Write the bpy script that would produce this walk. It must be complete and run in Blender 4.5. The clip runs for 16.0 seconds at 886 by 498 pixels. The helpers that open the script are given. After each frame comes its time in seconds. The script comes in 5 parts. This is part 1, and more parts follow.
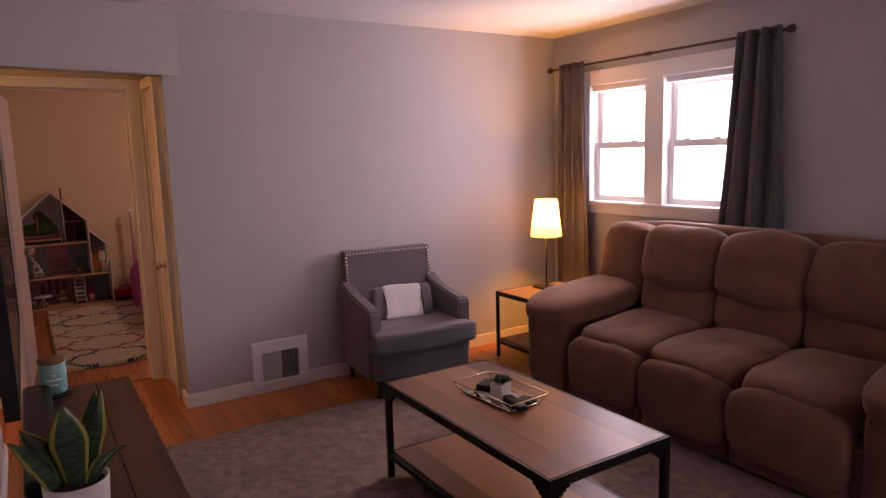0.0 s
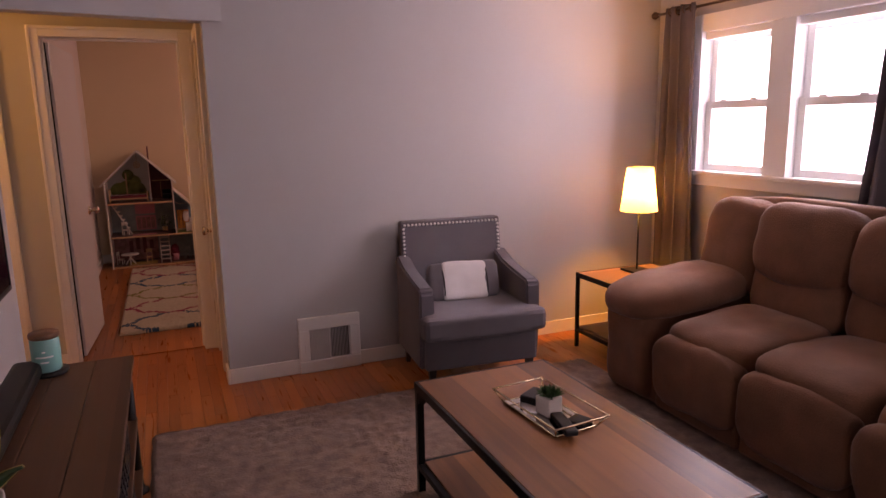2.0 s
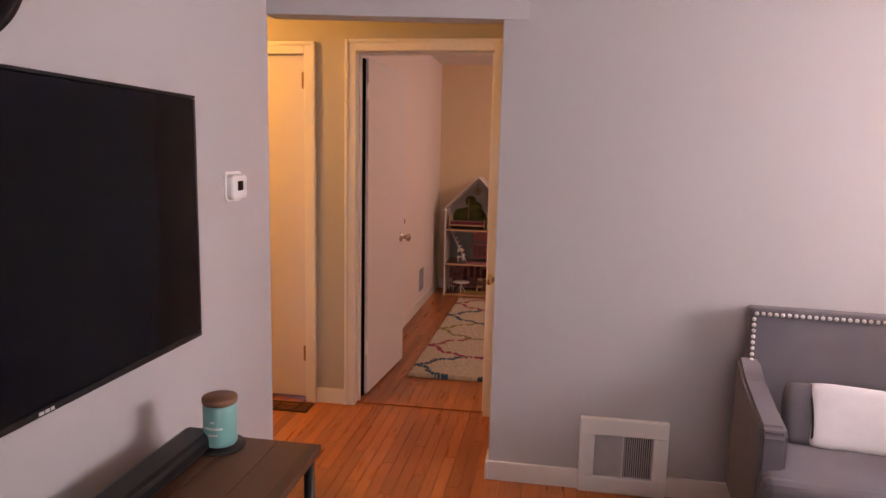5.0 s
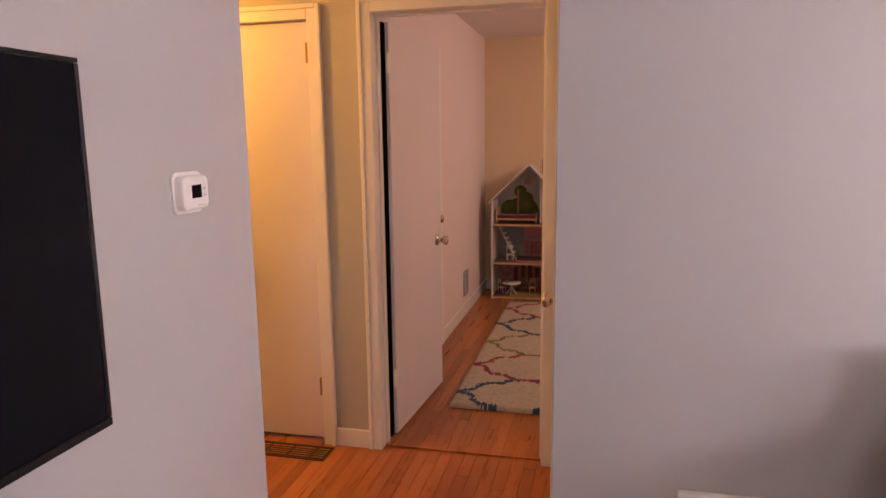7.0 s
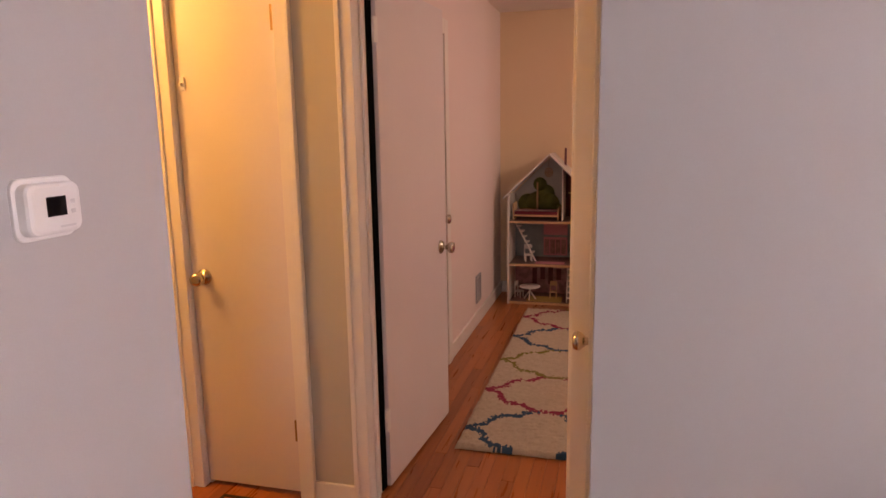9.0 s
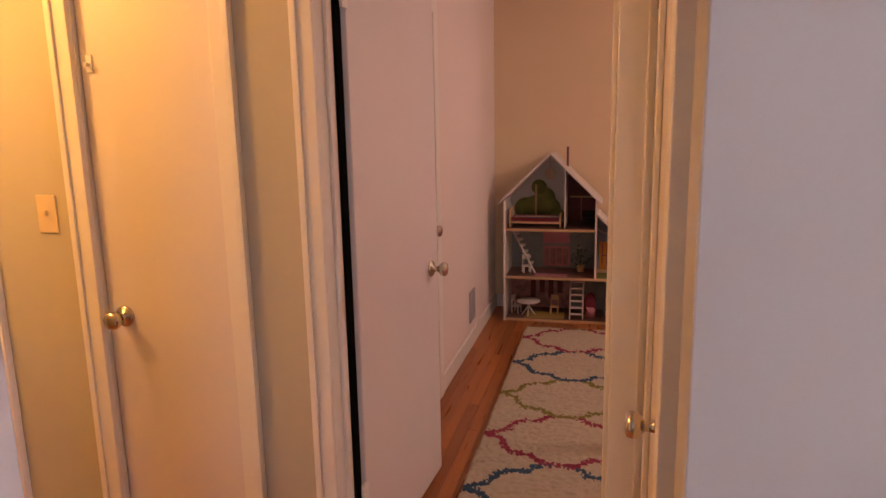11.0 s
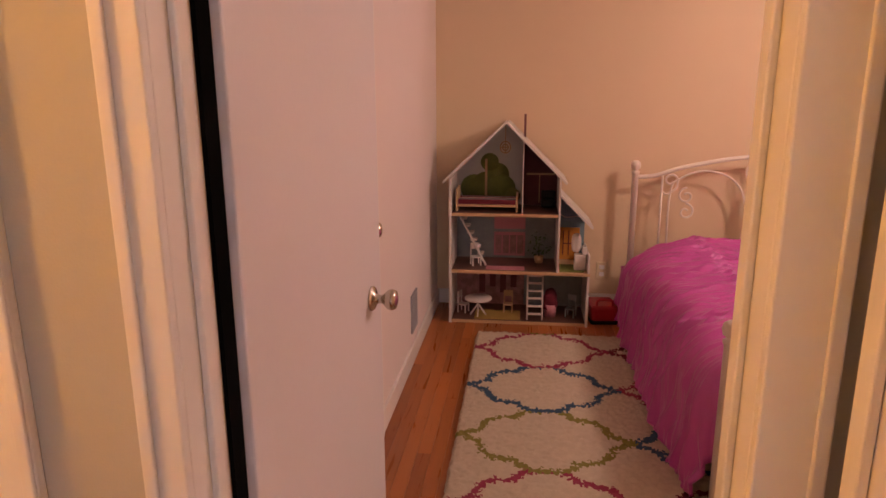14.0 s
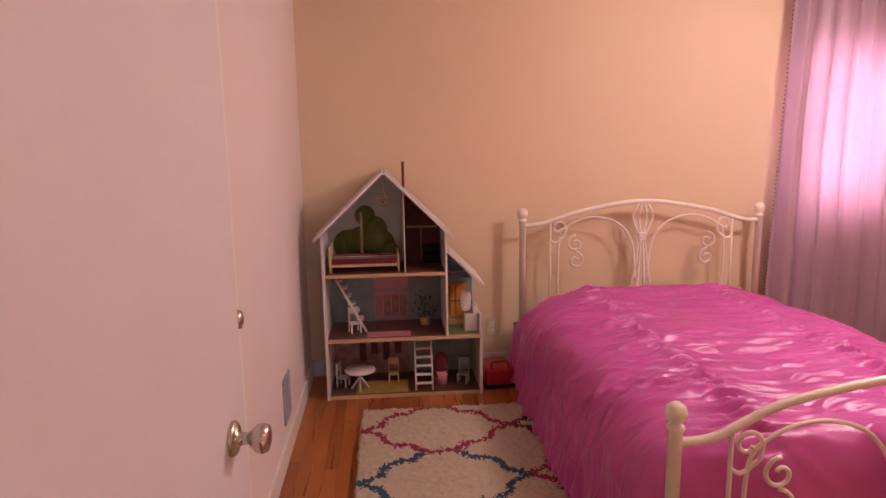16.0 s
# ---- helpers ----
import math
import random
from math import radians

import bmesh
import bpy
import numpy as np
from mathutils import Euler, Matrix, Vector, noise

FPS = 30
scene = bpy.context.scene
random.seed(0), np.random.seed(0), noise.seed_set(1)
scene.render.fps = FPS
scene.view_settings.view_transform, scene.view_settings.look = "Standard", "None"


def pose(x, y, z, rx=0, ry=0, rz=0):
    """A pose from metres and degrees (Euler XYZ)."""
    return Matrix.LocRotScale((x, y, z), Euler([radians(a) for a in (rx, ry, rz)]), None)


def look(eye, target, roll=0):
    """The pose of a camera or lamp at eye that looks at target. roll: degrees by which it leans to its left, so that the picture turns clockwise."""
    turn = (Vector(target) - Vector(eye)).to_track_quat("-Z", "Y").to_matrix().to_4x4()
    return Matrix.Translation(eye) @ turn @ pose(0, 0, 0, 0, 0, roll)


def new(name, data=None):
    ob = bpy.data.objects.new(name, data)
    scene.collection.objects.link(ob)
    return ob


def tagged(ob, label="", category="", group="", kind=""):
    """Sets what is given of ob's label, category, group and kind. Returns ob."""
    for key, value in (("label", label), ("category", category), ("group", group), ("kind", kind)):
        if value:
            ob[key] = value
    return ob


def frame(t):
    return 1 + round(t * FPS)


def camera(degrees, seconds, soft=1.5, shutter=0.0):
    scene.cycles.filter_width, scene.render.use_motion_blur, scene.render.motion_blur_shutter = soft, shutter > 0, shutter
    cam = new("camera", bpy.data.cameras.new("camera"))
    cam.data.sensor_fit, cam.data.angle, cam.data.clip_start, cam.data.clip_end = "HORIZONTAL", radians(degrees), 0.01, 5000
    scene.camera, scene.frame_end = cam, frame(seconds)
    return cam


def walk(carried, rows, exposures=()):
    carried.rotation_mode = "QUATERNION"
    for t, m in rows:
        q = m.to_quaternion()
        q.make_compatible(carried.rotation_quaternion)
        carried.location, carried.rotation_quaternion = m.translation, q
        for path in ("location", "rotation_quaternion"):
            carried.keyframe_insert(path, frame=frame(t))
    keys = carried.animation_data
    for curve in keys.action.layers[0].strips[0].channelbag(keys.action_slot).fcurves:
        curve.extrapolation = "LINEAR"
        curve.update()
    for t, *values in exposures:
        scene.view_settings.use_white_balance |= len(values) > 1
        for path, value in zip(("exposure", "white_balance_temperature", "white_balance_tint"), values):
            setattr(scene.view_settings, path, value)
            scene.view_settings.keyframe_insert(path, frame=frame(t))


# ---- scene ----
cam = camera(67.4, 16.0)
PATH = [
    (0, (-0.018, 0.101, 1.545), (1.037, 1.776, 1.260), -1.6),
    (0.5, (0.060, 0.209, 1.532), (1.186, 1.837, 1.248), -2.0),
    (1, (0.205, 0.256, 1.518), (1.264, 1.923, 1.203), -1.6),
    (1.5, (0.366, 0.297, 1.515), (1.219, 2.068, 1.144), -0.9),
    (2, (0.490, 0.454, 1.497), (1.244, 2.267, 1.120), -1.1),
    (2.5, (0.619, 0.594, 1.494), (1.167, 2.485, 1.141), -1.6),
    (3, (0.759, 0.707, 1.492), (0.959, 2.670, 1.164), 0.1),
    (3.5, (0.843, 0.862, 1.475), (0.903, 2.830, 1.125), -0.2),
    (4, (0.902, 1.053, 1.484), (0.893, 3.030, 1.181), -0.5),
    (4.5, (0.965, 1.264, 1.486), (0.735, 3.229, 1.193), -0.8),
    (4.7, (0.975, 1.343, 1.487), (0.707, 3.305, 1.206), 0.4),
    (6.8, (0.92, 2.154, 1.476), (0.421, 4.064, 1.156), -0.4),
    (7, (0.889, 2.226, 1.477), (0.426, 4.144, 1.153), -0.7),
    (7.5, (0.817, 2.38, 1.483), (0.413, 4.31, 1.15), -1.7),
    (8, (0.815, 2.543, 1.473), (0.302, 4.445, 1.132), -1.4),
    (8.5, (0.845, 2.71, 1.483), (0.256, 4.589, 1.129), -0.5),
    (9, (0.797, 2.863, 1.475), (0.284, 4.762, 1.115), -1.0),
    (9.2, (0.764, 2.924, 1.483), (0.288, 4.836, 1.143), -1.5),
    (11.3, (0.601, 3.529, 1.458), (0.13, 5.435, 1.08), -1.0),
    (11.5, (0.582, 3.592, 1.458), (0.115, 5.489, 1.033), -0.8),
    (12, (0.561, 3.74, 1.456), (0.036, 5.624, 1.04), -0.5),
    (12.5, (0.5, 3.904, 1.453), (0.045, 5.791, 0.969), 0.1),
    (13, (0.403, 4.016, 1.454), (0.119, 5.938, 0.981), -1.1),
    (13.5, (0.361, 4.134, 1.444), (0.141, 6.063, 0.962), -0.8),
    (14, (0.352, 4.292, 1.438), (0.111, 6.222, 0.971), -0.2),
    (14.5, (0.303, 4.417, 1.43), (0.195, 6.347, 0.917), 0.2),
    (15, (0.242, 4.526, 1.43), (0.364, 6.45, 0.898), -1.7),
    (15.5, (0.235, 4.646, 1.428), (0.395, 6.577, 0.932), -1.7),
    (16, (0.254, 4.76, 1.45), (0.416, 6.723, 1.103), -0.9),
]
EXPOSURES = [(0, -0.85, 7600, 41), (2, -0.73, 7600, 41), (2.5, -0.6, 7600, 38), (3.5, -0.14, 7500, 32), (4.5, 0.1, 7500, 30), (7, 0.2, 7600, 28), (9, 0.2, 7600, 28), (11.5, 0.22, 7500, 31), (12.5, 0.25, 7500, 33), (14, 0.47, 7400, 31), (14.5, 0.5, 7200, 33), (16, 0.7, 6500, 31)]
walk(cam, [(t, look(eye, target, roll)) for t, eye, target, roll in PATH], EXPOSURES)

# ---------------------------------------------------------------- light
world = bpy.data.worlds.new("world")
scene.world = world
world.use_nodes = True
wn = world.node_tree
sky = wn.nodes.new("ShaderNodeTexSky")
sky.sky_type, sky.sun_disc = "NISHITA", False
sky.sun_elevation, sky.sun_rotation = radians(35), radians(70)
wn.links.new(sky.outputs[0], wn.nodes["Background"].inputs[0])
wn.nodes["Background"].inputs[1].default_value = 0.12


def lamp(name, kind, energy, colour, m, **kw):
    d = bpy.data.lights.new(name, kind)
    d.energy, d.color = energy, colour
    if "size" in kw:
        d.shape, d.size, d.size_y = "RECTANGLE", kw["size"], kw["size_y"]
    if "radius" in kw:
        d.shadow_soft_size = kw["radius"]
    ob = new(name, d)
    ob.matrix_world = m
    return ob


sun = lamp("sun", "SUN", 1.0, (1.0, 0.95, 0.88), look((0, 0, 0), (-0.77, -0.28, -0.57)))
sun.data.angle = radians(12)
lamp("sky_light_living_room", "AREA", 190, (0.88, 0.89, 1.0), look((4.0, 3.31, 1.6), (0, 3.31, 1.45)), size=1.9, size_y=1.3)
# Fill light added beyond the made-up south window to lift the living room.
lamp("fill_light_south", "AREA", 34, (0.9, 0.92, 1.0), look((1.9, -2.2, 1.5), (1.9, 0, 1.4)), size=1.6, size_y=1.1)
lamp("sky_light_bedroom", "AREA", 60, (1.0, 0.95, 0.97), look((3.25, 8.83, 1.43), (3.25, 0, 1.33)), size=1.0, size_y=0.9)
lamp("bulb_table_lamp", "POINT", 86, (1.0, 0.45, 0.045), pose(3.3, 3.9, 1.05), radius=0.04)
lamp("bulb_hall", "POINT", 42, (1.0, 0.52, 0.13), pose(-1.5, 4.4, 2.2), radius=0.09)
lamp("bulb_bedroom", "POINT", 43, (1.0, 0.86, 0.76), pose(2.4, 6.9, 2.15), radius=0.12)


# ---------------------------------------------------------------- materials
def material(name, base, rough=0.6, dark=0.85, scale=6.0, fine=120.0, bump=0.15, metal=0.0, stretch=(1, 1, 1), sheen=0.0, translucent=0.0, glow=None, sharp=False):
    """A surface with variation at two scales and a fine relief."""
    mat = bpy.data.materials.new(name)
    mat.use_nodes = True
    nt = mat.node_tree
    n, l = nt.nodes, nt.links
    p = n["Principled BSDF"]
    co = n.new("ShaderNodeTexCoord")
    mp = n.new("ShaderNodeMapping")
    mp.inputs["Scale"].default_value = stretch
    l.new(co.outputs["Object"], mp.inputs[0])
    big, small = n.new("ShaderNodeTexNoise"), n.new("ShaderNodeTexNoise")
    for t, s, d in ((big, scale, 4), (small, fine, 2)):
        t.inputs["Scale"].default_value, t.inputs["Detail"].default_value = s, d
        l.new(mp.outputs[0], t.inputs["Vector"])
    add = n.new("ShaderNodeMath")
    add.operation = "MULTIPLY_ADD"
    add.inputs[1].default_value = 0.35
    l.new(small.outputs[0], add.inputs[0]), l.new(big.outputs[0], add.inputs[2])
    ramp = n.new("ShaderNodeValToRGB")
    a, b = ramp.color_ramp.elements
    a.position, b.position = (0.55, 0.8) if sharp else (0.35, 1.0)
    a.color, b.color = (*[c * dark for c in base], 1), (*base, 1)
    l.new(add.outputs[0], ramp.inputs[0])
    l.new(ramp.outputs[0], p.inputs["Base Color"])
    p.inputs["Roughness"].default_value, p.inputs["Metallic"].default_value = rough, metal
    if sheen:
        p.inputs["Sheen Weight"].default_value = sheen
        p.inputs["Sheen Roughness"].default_value = 0.4
    if bump:
        bp = n.new("ShaderNodeBump")
        bp.inputs["Strength"].default_value, bp.inputs["Distance"].default_value = bump, 0.004
        l.new(small.outputs[0], bp.inputs["Height"])
        l.new(bp.outputs[0], p.inputs["Normal"])
    if glow:
        p.inputs["Emission Color"].default_value = (*glow[0], 1)
        p.inputs["Emission Strength"].default_value = glow[1]
    if translucent:
        tr, mix = n.new("ShaderNodeBsdfTranslucent"), n.new("ShaderNodeMixShader")
        l.new(ramp.outputs[0], tr.inputs[0])
        mix.inputs[0].default_value = translucent
        l.new(p.outputs[0], mix.inputs[1]), l.new(tr.outputs[0], mix.inputs[2])
        l.new(mix.outputs[0], n["Material Output"].inputs[0])
    return mat


def wood(name, light, deep, axis=1, rough=0.35, cell=None, grain=14.0):
    """Wood with grain along an axis (0 x, 1 y); cell: the width and length of boards, each with its own tone."""
    mat = bpy.data.materials.new(name)
    mat.use_nodes = True
    nt = mat.node_tree
    n, l = nt.nodes, nt.links
    p = n["Principled BSDF"]
    geo = n.new("ShaderNodeNewGeometry")
    sep = n.new("ShaderNodeSeparateXYZ")
    l.new(geo.outputs["Position"], sep.inputs[0])

    def m(op, a, b=0.0):
        q = n.new("ShaderNodeMath")
        q.operation = op
        for s, v in zip(q.inputs, (a, b)):
            if isinstance(v, (int, float)):
                s.default_value = v
            else:
                l.new(v, s)
        return q.outputs[0]

    across, along = sep.outputs[1 - axis], sep.outputs[axis]
    tone = 0.5
    w, length = cell or (0.3, 9.0)
    row = m("FLOOR", m("DIVIDE", across, w))
    board = m("FLOOR", m("ADD", m("DIVIDE", along, length), m("MULTIPLY", row, 0.37)))
    key = n.new("ShaderNodeCombineXYZ")
    l.new(row, key.inputs[0]), l.new(board, key.inputs[1])
    wnz = n.new("ShaderNodeTexWhiteNoise")
    wnz.noise_dimensions = "2D"
    l.new(key.outputs[0], wnz.inputs["Vector"])
    tone = wnz.outputs["Value"]
    vec = n.new("ShaderNodeCombineXYZ")
    l.new(m("MULTIPLY", across, grain * 4), vec.inputs[0])
    l.new(m("MULTIPLY", along, grain * 0.22), vec.inputs[1])
    l.new(m("ADD", m("MULTIPLY", tone, 37.0), m("MULTIPLY", sep.outputs[2], 20.0)), vec.inputs[2])
    nz = n.new("ShaderNodeTexNoise")
    nz.inputs["Scale"].default_value, nz.inputs["Detail"].default_value, nz.inputs["Distortion"].default_value = 1.0, 6, 0.6
    l.new(vec.outputs[0], nz.inputs["Vector"])
    f = m("ADD", m("MULTIPLY", tone, 0.55 if cell else 0.15), m("MULTIPLY", nz.outputs[0], 0.62 if cell and cell[1] < 2 else 0.55))
    ramp = n.new("ShaderNodeValToRGB")
    a, b = ramp.color_ramp.elements
    a.position, b.position = 0.2, 0.82
    a.color, b.color = (*deep, 1), (*light, 1)
    l.new(f, ramp.inputs[0])
    l.new(ramp.outputs[0], p.inputs["Base Color"])
    l.new(m("ADD", m("MULTIPLY", nz.outputs[0], 0.18), rough - 0.09), p.inputs["Roughness"])
    bp = n.new("ShaderNodeBump")
    bp.inputs["Strength"].default_value, bp.inputs["Distance"].default_value = 0.12, 0.002
    l.new(nz.outputs[0], bp.inputs["Height"])
    l.new(bp.outputs[0], p.inputs["Normal"])
    return mat


GREY_WALL = material("grey_wall_paint", (0.46, 0.445, 0.44), 0.75, 0.94, 1.3, 220, 0.08)
HALL_WALL = material("hall_wall_paint", (0.50, 0.47, 0.40), 0.75, 0.94, 1.3, 220, 0.08)
PEACH_WALL = material("peach_wall_paint", (0.74, 0.565, 0.37), 0.75, 0.95, 1.3, 220, 0.08)
PALE_WALL = material("pale_wall_paint", (0.80, 0.70, 0.66), 0.7, 0.95, 1.3, 220, 0.08)
CEILING = material("ceiling_paint", (0.78, 0.76, 0.72), 0.85, 0.95, 2, 160, 0.2)
TRIM = material("white_trim_paint", (0.80, 0.77, 0.72), 0.4, 0.94, 3, 90, 0.05)
DOOR_PAINT = material("white_door_paint", (0.73, 0.68, 0.69), 0.45, 0.95, 2, 60, 0.06)
WINDOW_WHITE = material("window_vinyl", (0.82, 0.82, 0.82), 0.35, 0.95, 3, 90, 0.03)
FLOOR_WOOD = wood("oak_strip_floor", (0.45, 0.145, 0.036), (0.25, 0.068, 0.016), 1, 0.3, (0.057, 0.8))
TABLE_WOOD = wood("rustic_table_wood", (0.30, 0.122, 0.045), (0.10, 0.036, 0.014), 1, 0.33, (0.148, 6.0), 9)
STAND_WOOD = wood("dark_rustic_wood", (0.115, 0.052, 0.028), (0.022, 0.009, 0.006), 1, 0.42, (0.137, 6.0), 8)
SIDE_WOOD = wood("side_table_wood", (0.27, 0.15, 0.085), (0.12, 0.06, 0.03), 0, 0.4, (0.1, 6.0), 9)
LID_WOOD = wood("candle_lid_wood", (0.30, 0.15, 0.07), (0.14, 0.06, 0.03), 0, 0.5, None, 30)
PINE = material("doll_house_board", (0.62, 0.40, 0.22), 0.55, 0.8, 12, 80, 0.05, stretch=(1, 6, 6))
# Near-black colour that stands in for the deep shade in the hinge gap.
GAP_SHADOW = material("hinge_gap_shadow", (0.003, 0.003, 0.003), 1.0, 0.8, 10, 90, 0)
GAP_SHADOW.node_tree.nodes["Principled BSDF"].inputs["Specular IOR Level"].default_value = 0.05
BLACK_METAL = material("black_metal", (0.018, 0.017, 0.017), 0.45, 0.7, 20, 200, 0.08, metal=0.6)
DARK_LEG = material("espresso_leg", (0.02, 0.012, 0.01), 0.35, 0.7, 20, 120, 0.03)
CHAIR_CLOTH = material("grey_upholstery", (0.135, 0.122, 0.138), 0.9, 0.78, 5, 420, 0.35, sheen=0.08)
PILLOW_WHITE = material("white_pillow_cloth", (0.72, 0.69, 0.69), 0.9, 0.9, 14, 320, 0.4)
SOFA_CLOTH = material("brown_microfibre", (0.20, 0.084, 0.042), 0.88, 0.55, 7, 160, 0.5, sheen=0.15)
CURTAIN_GREY = material("charcoal_curtain_cloth", (0.105, 0.092, 0.112), 0.85, 0.85, 4, 350, 0.3, stretch=(1, 1, 0.2), sheen=0.2, translucent=0.08)
CURTAIN_PINK = material("pink_satin_curtain", (0.60, 0.42, 0.49), 0.4, 0.85, 4, 250, 0.2, stretch=(1, 1, 0.2), translucent=0.42)
SATIN = material("magenta_satin", (0.56, 0.085, 0.345), 0.29, 0.82, 5, 260, 0.25)
BED_WHITE = material("cream_bed_enamel", (0.80, 0.72, 0.62), 0.3, 0.93, 8, 90, 0.04)
NAIL = material("silver_nailhead", (0.80, 0.78, 0.75), 0.38, 0.9, 10, 90, 0, metal=0.55)
NICKEL = material("satin_nickel", (0.62, 0.56, 0.48), 0.22, 0.9, 20, 120, 0.02, metal=1.0)
BRASS = material("aged_brass", (0.35, 0.22, 0.10), 0.4, 0.7, 20, 120, 0.05, metal=0.9)
ROD = material("bronze_rod", (0.10, 0.06, 0.045), 0.4, 0.8, 20, 120, 0.05, metal=0.8)
RUG_PILE = material("taupe_shag_pile", (0.25, 0.16, 0.122), 0.95, 0.42, 16, 110, 1.0, sheen=0.08)
CREAM = material("cream_shag", (0.57, 0.465, 0.345), 0.95, 0.8, 30, 240, 0.8)
YARN_RED = material("raspberry_yarn", (0.32, 0.035, 0.075), 0.95, 0.75, 30, 240, 0.8)
YARN_BLUE = material("teal_blue_yarn", (0.03, 0.085, 0.15), 0.95, 0.7, 30, 240, 0.8)
YARN_GREEN = material("olive_yarn", (0.24, 0.21, 0.045), 0.95, 0.7, 30, 240, 0.8)
YARN_DARK = material("wine_yarn", (0.17, 0.015, 0.03), 0.95, 0.7, 30, 240, 0.8)
SCREEN = material("dark_screen", (0.006, 0.006, 0.008), 0.12, 0.9, 4, 60, 0)
BLACK_PLASTIC = material("black_plastic", (0.012, 0.012, 0.013), 0.4, 0.8, 20, 200, 0.05)
WHITE_PLASTIC = material("white_plastic", (0.78, 0.77, 0.75), 0.35, 0.96, 5, 90, 0.02)
IVORY = material("ivory_plastic", (0.72, 0.58, 0.38), 0.4, 0.96, 5, 90, 0.02)
TEAL = material("teal_glazed_candle", (0.17, 0.42, 0.38), 0.28, 0.9, 12, 90, 0.05)
POT = material("white_ceramic", (0.70, 0.66, 0.63), 0.35, 0.95, 10, 90, 0.04)
SOIL = material("dark_soil", (0.03, 0.02, 0.014), 0.95, 0.5, 60, 200, 0.8)
LEAF = material("snake_leaf_green", (0.028, 0.075, 0.028), 0.4, 0.35, 30, 60, 0.1, stretch=(0.6, 0.6, 2.4), sharp=True)
LEAF_EDGE = material("snake_leaf_margin", (0.28, 0.24, 0.035), 0.4, 0.85, 20, 90, 0.05)
SUCCULENT = material("succulent_green", (0.05, 0.13, 0.035), 0.5, 0.6, 60, 200, 0.1)
GILT = material("pale_gilt_wire", (0.75, 0.62, 0.42), 0.25, 0.9, 20, 120, 0, metal=1.0)
PAPER = material("printed_paper", (0.70, 0.68, 0.66), 0.6, 0.6, 50, 200, 0.02)
VENT_DARK = material("vent_inside", (0.02, 0.02, 0.02), 0.8, 0.8, 10, 90, 0)
VENT_GREY = material("vent_louvre", (0.66, 0.65, 0.64), 0.5, 0.9, 10, 90, 0.02)
VENT_STEEL = material("grey_register_enamel", (0.36, 0.36, 0.38), 0.5, 0.85, 10, 90, 0.02)
BROWN_VENT = material("brown_floor_vent", (0.035, 0.018, 0.01), 0.5, 0.8, 10, 90, 0.02, metal=0.4)
CLOCK_FACE = material("aged_clock_face", (0.34, 0.27, 0.19), 0.7, 0.6, 9, 90, 0.05)
SHADE = material("lamp_shade_linen", (0.85, 0.72, 0.45), 0.9, 0.95, 30, 300, 0.2, translucent=0.65, glow=((1.0, 0.70, 0.30), 1.7))
DH_WHITE = material("doll_house_white", (0.72, 0.66, 0.62), 0.5, 0.93, 8, 60, 0.03)
DH_GREEN = material("doll_house_green_print", (0.20, 0.24, 0.05), 0.6, 0.45, 7, 30, 0)
DH_SKY = material("doll_house_sky_print", (0.50, 0.52, 0.50), 0.6, 0.85, 6, 30, 0)
DH_WINE = material("doll_house_wine_print", (0.16, 0.035, 0.045), 0.6, 0.6, 14, 60, 0)
DH_ROSE = material("doll_house_rose_print", (0.42, 0.22, 0.22), 0.6, 0.6, 22, 50, 0, sharp=True)
DH_TEAL = material("doll_house_teal_print", (0.29, 0.35, 0.37), 0.6, 0.7, 16, 60, 0)
DH_BLUE = material("doll_house_blue_siding", (0.22, 0.36, 0.44), 0.6, 0.8, 12, 60, 0)
DH_FLOOR = material("doll_house_brown_floor", (0.13, 0.05, 0.035), 0.35, 0.7, 10, 60, 0)
DH_ORANGE = material("doll_house_orange", (0.62, 0.25, 0.04), 0.5, 0.8, 20, 60, 0)
DH_OCHRE = material("doll_house_ochre", (0.45, 0.30, 0.08), 0.6, 0.8, 20, 60, 0)
RED = material("red_case", (0.42, 0.012, 0.02), 0.4, 0.75, 12, 90, 0.08)
PINK = material("pink_paint", (0.62, 0.24, 0.28), 0.5, 0.9, 12, 90, 0.02)
for gloss, mat in ((0.06, SCREEN), (0.25, BLACK_PLASTIC), (0.45, TABLE_WOOD), (0.3, STAND_WOOD)):
    mat.node_tree.nodes["Principled BSDF"].inputs["Specular IOR Level"].default_value = gloss
GLASS = bpy.data.materials.new("window_glass")
GLASS.use_nodes = True
gp = GLASS.node_tree.nodes["Principled BSDF"]
gp.inputs["Transmission Weight"].default_value, gp.inputs["Roughness"].default_value, gp.inputs["IOR"].default_value = 1.0, 0.0, 1.05


# ---------------------------------------------------------------- building blocks
def finish(name, bm, mats, parent=None, smooth=False):
    me = bpy.data.meshes.new(name)
    bmesh.ops.recalc_face_normals(bm, faces=bm.faces)
    bm.to_mesh(me)
    bm.free()
    for m in mats if isinstance(mats, (list, tuple)) else [mats]:
        me.materials.append(m)
    if smooth:
        me.polygons.foreach_set("use_smooth", [True] * len(me.polygons))
    ob = new(name, me)
    ob.parent = parent
    return ob


